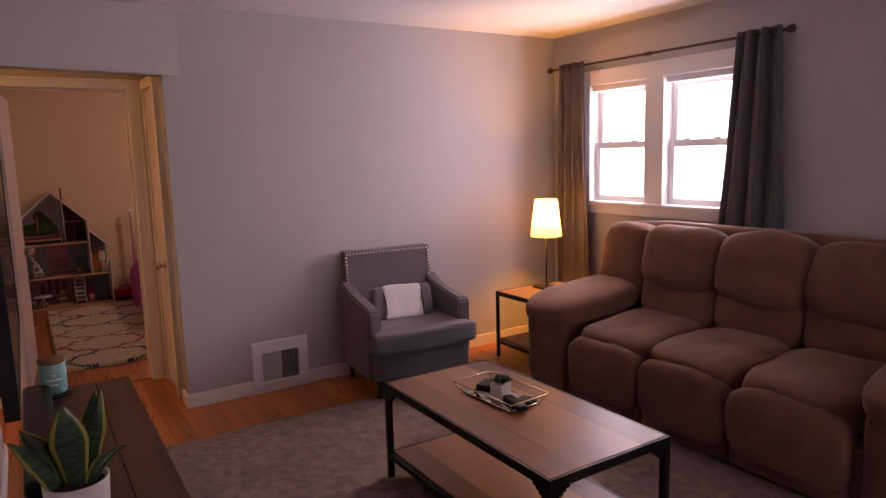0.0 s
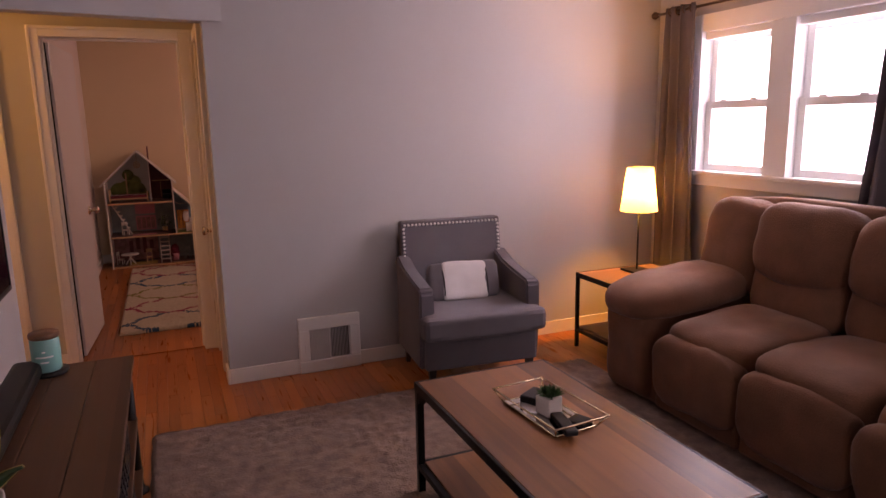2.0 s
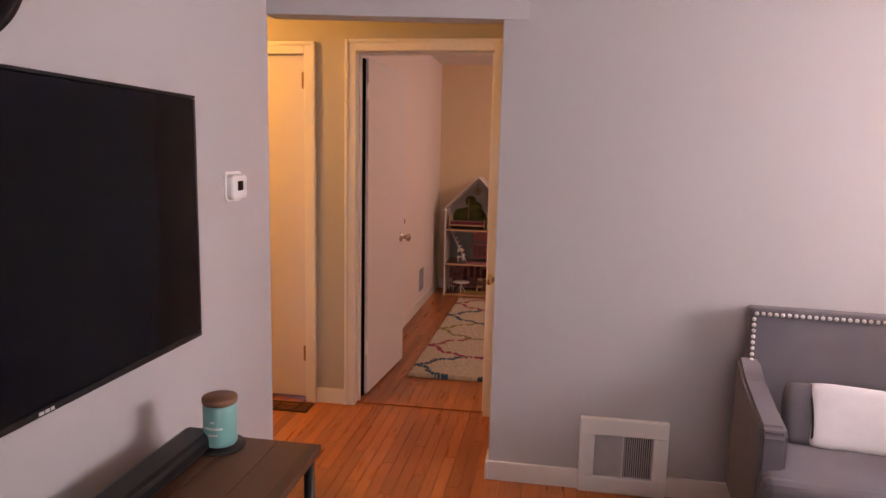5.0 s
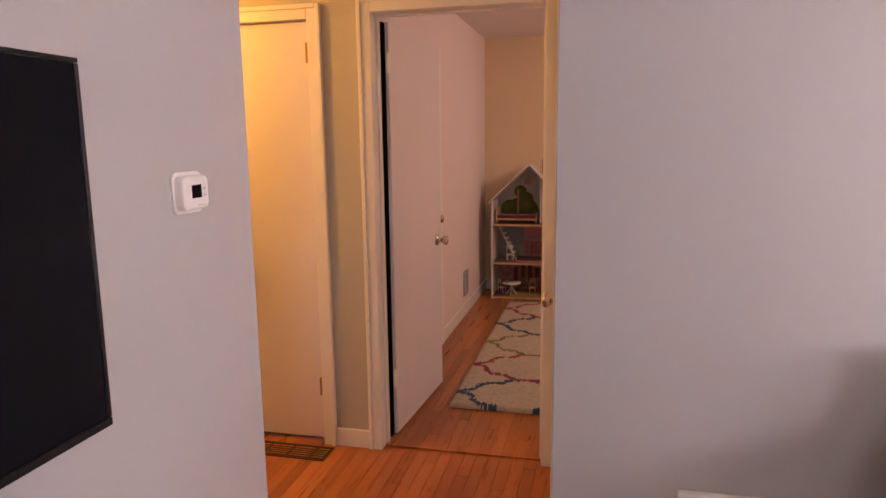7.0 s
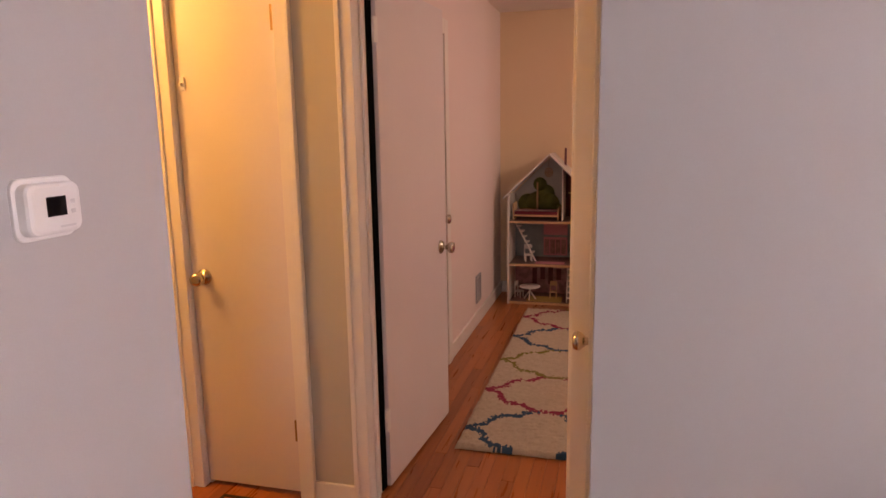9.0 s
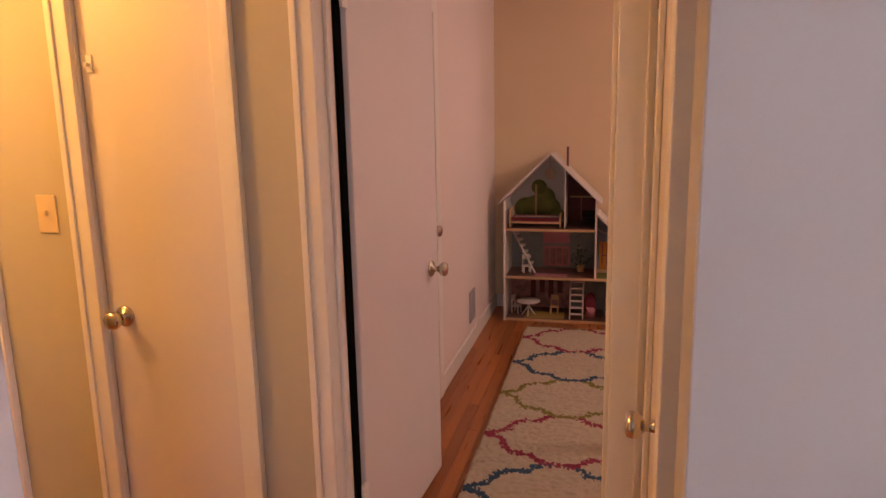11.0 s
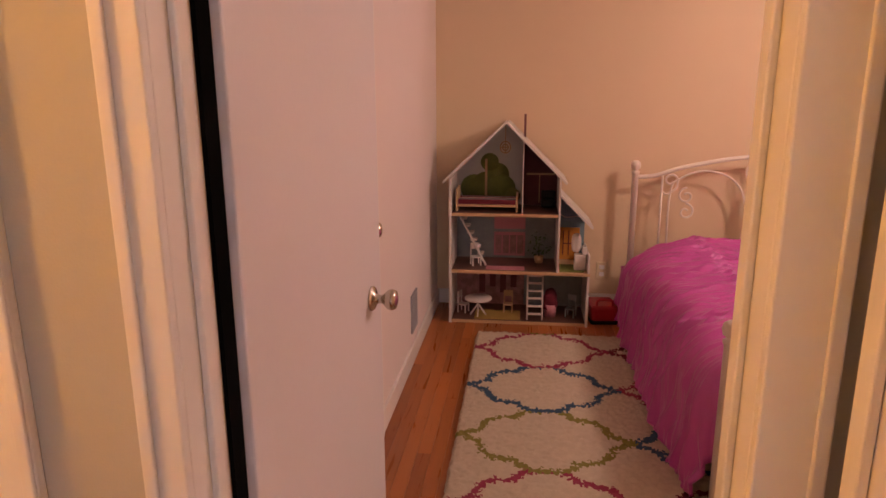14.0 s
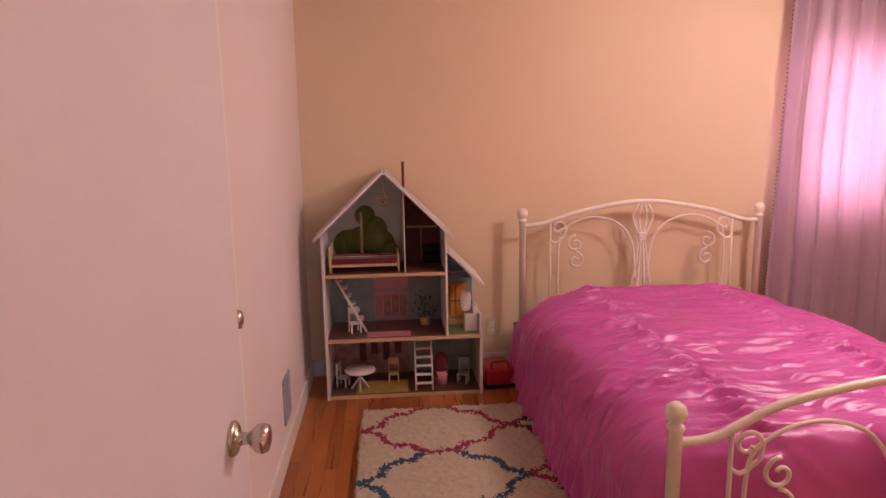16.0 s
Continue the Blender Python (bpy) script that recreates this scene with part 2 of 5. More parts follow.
def add_box(bm, x0, x1, y0, y1, z0, z1, bevel=0.0, index=0, turn=None):
    before = set(bm.faces)
    m = Matrix.LocRotScale(((x0 + x1) / 2, (y0 + y1) / 2, (z0 + z1) / 2), turn, (abs(x1 - x0), abs(y1 - y0), abs(z1 - z0)))
    made = bmesh.ops.create_cube(bm, size=1, matrix=m)
    if bevel:
        edges = list({e for v in made["verts"] for e in v.link_edges})
        bmesh.ops.bevel(bm, geom=edges, offset=bevel, segments=2, affect="EDGES", profile=0.5)
    for f in set(bm.faces) - before:
        f.material_index = index


def boxes(name, mats, parts, parent=None, bevel=0.003):
    """One mesh of several boxes (x0, x1, y0, y1, z0, z1[, material])."""
    bm = bmesh.new()
    for b in parts:
        add_box(bm, *b[:6], bevel=bevel, index=b[6] if len(b) > 6 else 0)
    return finish(name, bm, mats, parent)


def thing(name, x, y, z=0.0, rz=0.0, label="", category="", group=""):
    ob = new(name)
    ob.empty_display_size = 0.1
    ob.matrix_world = pose(x, y, z, 0, 0, rz)
    return tagged(ob, label, category, group)


def lathe(name, mat, profile, parent=None, centre=(0, 0, 0), steps=32, turn=None, mats=None):
    """A turned shape from (radius, height[, material]) pairs."""
    bm = bmesh.new()
    rings = []
    for r, h, *_ in profile:
        rings.append([bm.verts.new((max(r, 1e-4) * math.cos(2 * math.pi * k / steps), max(r, 1e-4) * math.sin(2 * math.pi * k / steps), h)) for k in range(steps)])
    for a, b, p in zip(rings, rings[1:], profile[1:]):
        for k in range(steps):
            f = bm.faces.new((a[k], a[(k + 1) % steps], b[(k + 1) % steps], b[k]))
            f.material_index = p[2] if len(p) > 2 else 0
            f.smooth = True
    bm.faces.new(rings[0]), bm.faces.new(rings[-1])
    m = Matrix.Translation(centre) @ (turn.to_matrix().to_4x4() if turn else Matrix())
    bm.transform(m)
    return finish(name, bm, mats or mat, parent)


def tube_into(bm, pts, r, steps=8, index=0, closed=False):
    pts = [Vector(p) for p in pts]
    rings = []
    n = len(pts)
    up = Vector((0.13, 0.31, 0.94))
    for i, p in enumerate(pts):
        a, b = (pts[(i - 1) % n], pts[(i + 1) % n]) if closed else (pts[max(i - 1, 0)], pts[min(i + 1, n - 1)])
        t = (b - a).normalized()
        s = t.cross(up).normalized() if abs(t.dot(up)) < 0.98 else t.cross(Vector((1, 0, 0))).normalized()
        q = t.cross(s)
        rings.append([bm.verts.new(p + r * (math.cos(2 * math.pi * k / steps) * s + math.sin(2 * math.pi * k / steps) * q)) for k in range(steps)])
    pairs = list(zip(rings, rings[1:])) + ([(rings[-1], rings[0])] if closed else [])
    for a, b in pairs:
        for k in range(steps):
            f = bm.faces.new((a[k], a[(k + 1) % steps], b[(k + 1) % steps], b[k]))
            f.smooth, f.material_index = True, index
    if not closed:
        bm.faces.new(rings[0]).material_index = index
        bm.faces.new(rings[-1]).material_index = index


def tubes(name, mat, paths, r, parent=None, steps=8, closed=False):
    bm = bmesh.new()
    for p in paths:
        tube_into(bm, p, r, steps, 0, closed)
    return finish(name, bm, mat, parent)


def arc(cx, cz, r, a0, a1, y=0.0, n=14, r1=None):
    """Points of an arc or spiral in the xz plane, angles in degrees."""
    r1 = r if r1 is None else r1
    return [(cx + (r + (r1 - r) * k / n) * math.cos(radians(a0 + (a1 - a0) * k / n)), y, cz + (r + (r1 - r) * k / n) * math.sin(radians(a0 + (a1 - a0) * k / n))) for k in range(n + 1)]


def spline(pts, n=8):
    """A smooth line through points."""
    pts = [Vector(p) for p in pts]
    q = [pts[0] * 2 - pts[1]] + pts + [pts[-1] * 2 - pts[-2]]
    out = []
    for i in range(1, len(q) - 2):
        a, b, c, d = q[i - 1 : i + 3]
        for k in range(n):
            t = k / n
            out.append(0.5 * (2 * b + (c - a) * t + (2 * a - 5 * b + 4 * c - d) * t * t + (3 * b - a - 3 * c + d) * t**3))
    return out + [pts[-1]]


def cushion(name, mat, c, size, n=4.0, parent=None, cuts=12, dent=0.008, turn=None, freq=4.0, shape=None, seed=0.0):
    """A stuffed shape: a rounded block with uneven swelling."""
    bm = bmesh.new()
    bmesh.ops.create_cube(bm, size=2)
    bmesh.ops.subdivide_edges(bm, edges=bm.edges[:], cuts=cuts, use_grid_fill=True)
    half = Vector(size) / 2
    for v in bm.verts:
        p = v.co
        k = (abs(p.x) ** n + abs(p.y) ** n + abs(p.z) ** n) ** (1 / n)
        p = Vector((p.x / k * half.x, p.y / k * half.y, p.z / k * half.z))
        if shape:
            p = shape(p, half)
        w = noise.noise(p * freq + Vector((seed, seed * 1.7, 3.1))) + 0.5 * noise.noise(p * freq * 2.7 + Vector((seed, 0, 9)))
        v.co = p + p.normalized() * dent * w
    m = Matrix.Translation(c) @ (Euler([radians(a) for a in turn]).to_matrix().to_4x4() if turn else Matrix())
    bm.transform(m)
    return finish(name, bm, mat, parent, True)


# ---------------------------------------------------------------- structure
def structure(ob, label, category):
    return tagged(ob, label, category, kind="structure")


structure(boxes("wall_west", GREY_WALL, [(-0.35, -0.23, -2.0, 4.19, 0, 2.5)], bevel=0.004), "light grey painted wall behind the television", "wall")
structure(boxes("wall_north", GREY_WALL, [(0.744, 3.8, 4.36, 4.48, 0, 2.5)], bevel=0.004), "light grey painted wall behind the armchair", "wall")
# The opening in this unseen wall is added to admit the fill light.
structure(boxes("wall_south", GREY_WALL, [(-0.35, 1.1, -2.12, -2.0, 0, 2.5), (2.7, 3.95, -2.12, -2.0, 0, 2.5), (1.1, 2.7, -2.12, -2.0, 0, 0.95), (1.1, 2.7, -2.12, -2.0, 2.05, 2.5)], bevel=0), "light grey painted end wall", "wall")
structure(boxes("wall_east", GREY_WALL, [(3.8, 3.95, -2.0, 2.66, 0, 2.5), (3.8, 3.95, 3.96, 4.48, 0, 2.5), (3.8, 3.95, 2.66, 3.96, 0, 1.12), (3.8, 3.95, 2.66, 3.96, 2.06, 2.5)], bevel=0), "light grey painted wall with the window", "wall")
bm = bmesh.new()
ends = [(-0.24, 4.176), (0.85, 4.352), (0.85, 4.47), (-0.24, 4.296)]
lo, hi = [bm.verts.new((x, y, 2.045)) for x, y in ends], [bm.verts.new((x, y, 2.5)) for x, y in ends]
bm.faces.new(lo), bm.faces.new(hi)
for k in range(4):
    bm.faces.new((lo[k], lo[(k + 1) % 4], hi[(k + 1) % 4], hi[k]))
structure(finish("wall_header", bm, GREY_WALL), "light grey header over the hall opening", "wall")
structure(boxes("ceiling_living_room", CEILING, [(-0.35, 3.95, -2.12, 4.48, 2.45, 2.53)], bevel=0), "white plaster ceiling warmed by the lamp", "ceiling")
structure(boxes("ceiling_hall", CEILING, [(-2.2, 0.95, 3.95, 5.17, 2.425, 2.449)], bevel=0), "white hall ceiling", "ceiling")
structure(boxes("ceiling_bedroom", CEILING, [(-0.4, 4.3, 5.17, 8.9, 2.42, 2.5)], bevel=0), "white bedroom ceiling", "ceiling")
structure(boxes("wall_hall_south", HALL_WALL, [(-2.2, -0.35, 3.95, 4.18, 0, 2.5)]), "warm lit hall wall", "wall")
structure(boxes("wall_hall_west", HALL_WALL, [(-2.3, -2.2, 3.95, 5.25, 0, 2.5)]), "warm lit hall end wall", "wall")
structure(boxes("wall_hall_east", HALL_WALL, [(0.78, 0.9, 4.48, 5.10, 0, 2.5)]), "warm lit hall wall beside the narrow door", "wall")
structure(boxes("wall_hall_north", HALL_WALL, [(-2.2, -1.99, 5.10, 5.17, 0, 2.5), (-1.29, -0.87, 5.10, 5.17, 0, 2.5), (-1.99, -1.29, 5.10, 5.17, 2.03, 2.5), (-0.87, -0.405, 5.10, 5.17, 2.03, 2.5), (-0.405, -0.13, 5.10, 5.17, 0, 2.5),
    (-0.13, 0.66, 5.10, 5.17, 2.045, 2.5), (0.66, 0.9, 5.10, 5.17, 0, 2.5)], bevel=0), "beige hall wall with two doors", "wall")
structure(boxes("wall_bedroom_south", PEACH_WALL, [(-0.34, -0.13, 5.17, 5.21, 0, 2.5), (-0.13, 0.66, 5.17, 5.21, 2.045, 2.5), (0.66, 4.3, 5.17, 5.21, 0, 2.5)], bevel=0), "peach bedroom wall with the doorway", "wall")
structure(boxes("wall_bedroom_west", PALE_WALL, [(-0.34, -0.235, 5.21, 8.67, 0, 2.5)]), "pale pinkish white bedroom wall", "wall")
structure(boxes("wall_bedroom_north", PEACH_WALL, [(-0.34, 2.78, 8.67, 8.81, 0, 2.5), (3.72, 4.3, 8.67, 8.81, 0, 2.5), (2.78, 3.72, 8.67, 8.81, 0, 0.98), (2.78, 3.72, 8.67, 8.81, 1.88, 2.5)], bevel=0), "peach bedroom wall behind the bed", "wall")
structure(boxes("wall_bedroom_east", PEACH_WALL, [(4.2, 4.3, 5.21, 8.67, 0, 2.5)]), "peach bedroom wall", "wall")
structure(boxes("wall_room_beyond", HALL_WALL, [(-2.2, -1.1, 6.3, 6.4, 0, 2.5), (-1.1, -1.0, 5.17, 6.4, 0, 2.5), (-2.3, -2.2, 5.17, 6.4, 0, 2.5), (-2.3, -1.0, 5.17, 6.4, 2.43, 2.5)], bevel=0), "dim wall of the room past the hall", "wall")
floor = structure(boxes("floor", FLOOR_WOOD, [(-2.3, 4.3, -2.12, 8.9, -0.15, -0.012)], bevel=0), "orange-brown oak strip floor", "floor")
structure(boxes("ground", material("lawn", (0.06, 0.09, 0.03), 0.95, 0.6, 3, 40, 0.5), [(-300, 300, -300, 300, -0.7, -0.5)], bevel=0), "grass ground outside", "ground")

# Baseboards
structure(boxes("baseboard_living_room", TRIM, [(0.744, 1.15, 4.345, 4.36, 0, 0.09), (1.53, 3.8, 4.345, 4.36, 0, 0.09), (3.785, 3.8, -2, 4.345, 0, 0.09), (-0.23, -0.215, -2, 4.19, 0, 0.09), (0.729, 0.744, 4.345, 4.48, 0, 0.09)]), "white painted baseboard", "baseboard")
structure(boxes("baseboard_hall", TRIM, [(-0.35, -0.178, 5.085, 5.10, 0, 0.09), (-1.22, -0.927, 5.085, 5.10, 0, 0.09)]), "white painted baseboard in the hall", "baseboard")
structure(boxes("baseboard_bedroom", TRIM, [(-0.235, -0.22, 6.815, 8.67, 0, 0.1), (-0.22, 4.2, 8.655, 8.67, 0, 0.1), (0.73, 4.2, 5.21, 5.225, 0, 0.1)]), "white painted baseboard in the bedroom", "baseboard")


def casing(name, x0, x1, top, y0, y1, w=0.085, label="white painted door casing", v=None):
    """Moulded casing round an opening in a wall along x, with its jambs."""
    f = y0 - 0.018
    v = v or w
    b = [(x0 - w, x0, f, y0, 0, top + w), (x1, x1 + v, f, y0, 0, top + w), (x0, x1, f, y0, top, top + w)]
    b += [(x0 - w, x0 - w + 0.02, f - 0.008, f, 0, top + w), (x1 + v - 0.02, x1 + v, f - 0.008, f, 0, top + w), (x0 - w + 0.02, x1 + v - 0.02, f - 0.008, f, top + w - 0.02, top + w)]
    b += [(x0 - 0.015, x0, y0, y1, 0, top), (x1, x1 + 0.015, y0, y1, 0, top), (x0 - 0.015, x1 + 0.015, y0, y1, top, top + 0.015)]
    b += [(x0, x0 + 0.012, y0 + 0.05, y1 - 0.045, 0, top), (x1 - 0.012, x1, y0 + 0.05, y1 - 0.045, 0, top), (x0 + 0.012, x1 - 0.012, y0 + 0.05, y1 - 0.045, top - 0.012, top)]
    return structure(boxes(name, TRIM, b, bevel=0.003), label, "door frame")


casing("trim_bedroom_door", -0.115, 0.645, 2.03, 5.10, 5.22, 0.062, v=0.086)
casing("trim_hall_closet", -0.86, -0.415, 2.015, 5.10, 5.17, 0.065, "white painted closet door casing")
casing("trim_far_doorway", -1.975, -1.305, 2.03, 5.10, 5.17, 0.075, "white painted casing of another doorway")
structure(boxes("threshold", FLOOR_WOOD, [(-0.115, 0.645, 5.13, 5.2, 0.002, 0.008)], bevel=0.002), "oak threshold strip in the bedroom doorway", "threshold")


def knob(name, parent, x, y, z, direction, mat=NICKEL):
    """A round door knob with its rosette; direction: the outward axis."""
    turn = Vector(direction).to_track_quat("Z", "Y")
    prof = [(0.0, 0.0), (0.033, 0.0), (0.033, 0.004), (0.028, 0.009), (0.013, 0.012), (0.011, 0.03), (0.017, 0.036), (0.026, 0.046), (0.028, 0.056), (0.024, 0.066), (0.012, 0.070), (0.0, 0.0705)]
    return lathe(name, mat, prof, parent, (x, y, z), 24, turn)


def hinge(parent, x, y, z, axis="x"):
    b = [(x - 0.02, x + 0.02, y - 0.004, y + 0.004, z - 0.045, z + 0.045)] if axis == "x" else [(x - 0.004, x + 0.004, y - 0.02, y + 0.02, z - 0.045, z + 0.045)]
    ob = boxes("hinge", BRASS, b, parent, 0.001)
    bm = bmesh.new()
    bm.from_mesh(ob.data)
    tube_into(bm, [(x, y - 0.007, z - 0.05), (x, y - 0.007, z + 0.05)] if axis == "x" else [(x - 0.007, y, z - 0.05), (x - 0.007, y, z + 0.05)], 0.006)
    bm.to_mesh(ob.data)
    bm.free()
    return ob


# Bedroom door, hinged at its left and open into the room
door = thing("door", -0.108, 5.225, 0, 86, "white painted flush door standing open into the bedroom", "door")
boxes("door_leaf", DOOR_PAINT, [(0.03, 0.787, -0.018, 0.014, 0.012, 2.015)], door, 0.004)
knob("knob", door, 0.70, -0.018, 0.905, (0, -1, 0))
knob("knob", door, 0.70, 0.014, 0.905, (0, 1, 0))
boxes("latch_plate", NICKEL, [(0.786, 0.789, -0.012, 0.010, 0.875, 0.935)], door, 0.0008)
for z in (0.31, 1.83):
    boxes("hinge", WHITE_PLASTIC, [(0.0, 0.036, -0.022, -0.012, z - 0.045, z + 0.045)], door, 0.001)
# Black strip added as painted shade between the jamb and the door's edge.
boxes("gap_shadow_strip", GAP_SHADOW, [(-0.012, 0.026, -0.002, 0.016, 0.01, 2.01)], door, 0.001)
# Hall closet door
cd = thing("door", -0.86, 5.115, 0, 0, "cream white narrow closet door, closed, in the hall", "door")
boxes("door_leaf", DOOR_PAINT, [(0.004, 0.441, 0, 0.035, 0.02, 2.01)], cd, 0.003)
knob("knob", cd, 0.062, 0.0, 0.905, (0, -1, 0), NICKEL)
for z in (0.289, 1.874):
    hinge(cd, 0.443, -0.004, z)
boxes("coat_hook", WHITE_PLASTIC, [(0.026, 0.046, -0.006, 0.0, 1.63, 1.68), (0.031, 0.041, -0.022, -0.006, 1.645, 1.657)], cd, 0.002)
# Narrow door on the right side of the hall
hd = thing("door", 0.778, 5.05, 0, 0, "cream painted narrow hall door, closed", "door")
boxes("door_leaf", DOOR_PAINT, [(-0.035, -0.002, -0.395, -0.01, 0.015, 2.01)], hd, 0.003)
boxes("door_stop", TRIM, [(-0.05, -0.036, -0.045, -0.01, 0.0, 2.01)], hd, 0.003)
knob("knob", hd, -0.035, -0.32, 0.865, (-1, 0, 0))
for z in (0.3, 1.75):
    boxes("hinge", BRASS, [(-0.052, -0.046, -0.014, 0.0, z - 0.045, z + 0.045)], hd, 0.001)
structure(boxes("trim_narrow_door", TRIM, [(0.725, 0.778, 4.585, 4.652, 0, 2.08), (0.725, 0.778, 4.652, 5.045, 2.015, 2.08)], bevel=0.003), "cream painted casing beside the narrow door", "door frame")
# Closet door in the bedroom's side wall
bd = thing("door", -0.235, 5.97, 0, 0, "white bedroom closet door, closed, in the side wall", "door")
boxes("door_leaf", DOOR_PAINT, [(0.0, 0.012, 0.0, 0.75, 0.012, 2.0)], bd, 0.002)
boxes("frame", TRIM, [(0.0, 0.02, 0.757, 0.84, 0, 2.09), (0.0, 0.02, -0.09, -0.007, 0, 2.09), (0.0, 0.02, -0.007, 0.757, 2.007, 2.09)], bd, 0.003)
knob("knob", bd, 0.012, 0.6, 0.95, (1, 0, 0), NICKEL)


# Living room window: a pair of double-hung sashes
def sash_pair(parent, y0, y1, z0, z1, x):
    mid = (z0 + z1) / 2
    w = 0.045
    for a, b, dx in ((mid - 0.02, z1, 0.03), (z0, mid + 0.02, 0.0)):
        xa, xb = x + dx, x + dx + 0.028
        boxes("sash", WINDOW_WHITE, [(xa, xb, y0, y0 + w, a, b), (xa, xb, y1 - w, y1, a, b), (xa, xb, y0 + w, y1 - w, a, a + w), (xa, xb, y0 + w, y1 - w, b - w, b)], parent, 0.003)
        g = boxes("pane", GLASS, [(xa + 0.012, xa + 0.016, y0 + w - 0.004, y1 - w + 0.004, a + w - 0.004, b - w + 0.004)], parent, 0)
        g.visible_shadow = False
    for k in (0.28, 0.72):
        y = y0 + (y1 - y0) * k
        boxes("sash_lock", WINDOW_WHITE, [(x - 0.006, x + 0.03, y - 0.025, y + 0.025, mid + 0.02, mid + 0.034)], parent, 0.004)


win = tagged(thing("window_1", 3.8, 3.31, 0), "white double window with two double-hung sashes", "window")
win["kind"] = "structure"
boxes("frame", WINDOW_WHITE, [(-0.02, 0.0, -0.72, -0.62, 1.05, 2.14), (-0.02, 0.0, 0.62, 0.72, 1.05, 2.14), (-0.02, 0.0, -0.62, 0.62, 2.03, 2.14), (-0.02, 0.0, -0.62, 0.62, 1.05, 1.14),
    (-0.02, 0.12, -0.082, 0.082, 1.14, 2.03), (0.0, 0.12, -0.65, -0.62, 1.12, 2.06), (0.0, 0.12, 0.62, 0.65, 1.12, 2.06), (0.0, 0.12, -0.62, 0.62, 2.03, 2.06), (0.0, 0.12, -0.62, 0.62, 1.12, 1.14)], win, 0.004)
boxes("sill", WINDOW_WHITE, [(-0.05, 0.0, -0.74, 0.74, 1.12, 1.145)], win, 0.005)
boxes("roller_blind_box", WINDOW_WHITE, [(0.01, 0.05, 0.085, 0.615, 1.985, 2.028), (0.01, 0.05, -0.615, -0.085, 1.985, 2.028)], win, 0.004)
sash_pair(win, 0.085, 0.617, 1.143, 2.0, 0.045)
sash_pair(win, -0.617, -0.085, 1.143, 2.0, 0.045)
bwin = tagged(thing("window_2", 3.25, 8.67, 0, 90), "white bedroom window behind pink curtains", "window")
bwin["kind"] = "structure"
boxes("frame", WINDOW_WHITE, [(-0.02, 0.0, -0.57, -0.48, 0.9, 1.96), (-0.02, 0.0, 0.48, 0.57, 0.9, 1.96), (-0.02, 0.0, -0.48, 0.48, 1.87, 1.96), (-0.02, 0.0, -0.48, 0.48, 0.9, 0.99)], bwin, 0.004)
sash_pair(bwin, -0.49, 0.49, 0.985, 1.875, 0.04)

# Unseen window, made up so that fill light enters from the south.
fill_win = tagged(thing("fill_window_3", 1.9, -2.0, 0, -90), "unseen white window added in the end wall for fill light", "window")
fill_win["kind"] = "structure"
boxes("frame", WINDOW_WHITE, [(-0.02, 0.0, -0.88, -0.79, 0.87, 2.13), (-0.02, 0.0, 0.79, 0.88, 0.87, 2.13), (-0.02, 0.0, -0.79, 0.79, 2.04, 2.13), (-0.02, 0.0, -0.79, 0.79, 0.87, 0.96), (-0.02, 0.11, -0.04, 0.04, 0.96, 2.04)], fill_win, 0.004)
sash_pair(fill_win, 0.042, 0.795, 0.955, 2.045, 0.04)
sash_pair(fill_win, -0.795, -0.042, 0.955, 2.045, 0.04)


def curtain(name, mat, length, z0, z1, folds, amp, parent, spread=1.0, shift=0.0, seed=0.0, nx=120, nz=40):
    """A hanging cloth along local x with folds; spread: its width at the foot against that at the top; shift: how far the foot moves."""
    bm = bmesh.new()
    grid = []
    for j in range(nz + 1):
        t = j / nz
        z = z1 + (z0 - z1) * t
        k = 1 + (spread - 1) * t
        row = []
        for i in range(nx + 1):
            u = i / nx
            x = length * (u - 0.5) * k + shift * t
            ph = u * folds * 2 * math.pi + 0.5 * math.sin(3 * t + seed)
            y = amp * (0.75 + 0.35 * t) * (math.sin(ph) + 0.25 * math.sin(2.3 * ph + 1.3 + seed + t)) + 0.012 * noise.noise(Vector((u * 5, t * 4, seed)))
            row.append(bm.verts.new((x + 0.006 * math.sin(ph * 2), y, z)))
        grid.append(row)
    for a, b in zip(grid, grid[1:]):
        for i in range(nx):
            bm.faces.new((a[i], a[i + 1], b[i + 1], b[i]))
    ob = finish(name, bm, mat, parent, True)
    md = ob.modifiers.new("thickness", "SOLIDIFY")
    md.thickness = 0.003
    return ob


def grommets(parent, length, z, n):
    for k in range(n):
        bm = bmesh.new()
        tube_into(bm, [(length * ((k + 0.5) / n - 0.5) + 0.0 * i, 0.026 * math.cos(i * math.pi / 8), z + 0.026 * math.sin(i * math.pi / 8)) for i in range(16)], 0.005, 6, 0, True)
        finish("grommet", bm, ROD, parent)


cl = thing("curtain", 3.72, 4.06, 0, 90, "charcoal grey grommet curtain gathered beside the window", "curtain", "living room curtains")
curtain("cloth", CURTAIN_GREY, 0.27, 0.04, 2.215, 3.0, 0.032, cl, 1.45, -0.03, 0.4)
grommets(cl, 0.26, 2.185, 4)
cr = thing("curtain", 3.72, 2.49, 0, 90, "charcoal grey grommet curtain gathered beside the window", "curtain", "living room curtains")
curtain("cloth", CURTAIN_GREY, 0.28, 0.04, 2.215, 3.0, 0.034, cr, 2.0, 0.06, 2.2)
grommets(cr, 0.26, 2.185, 4)
rod = thing("curtain_rod", 3.72, 3.31, 2.185, 90, "thin bronze curtain rod with end knobs", "curtain rod")
tubes("pole", ROD, [[(-0.99, 0, 0), (0.97, 0, 0)]], 0.009, rod)
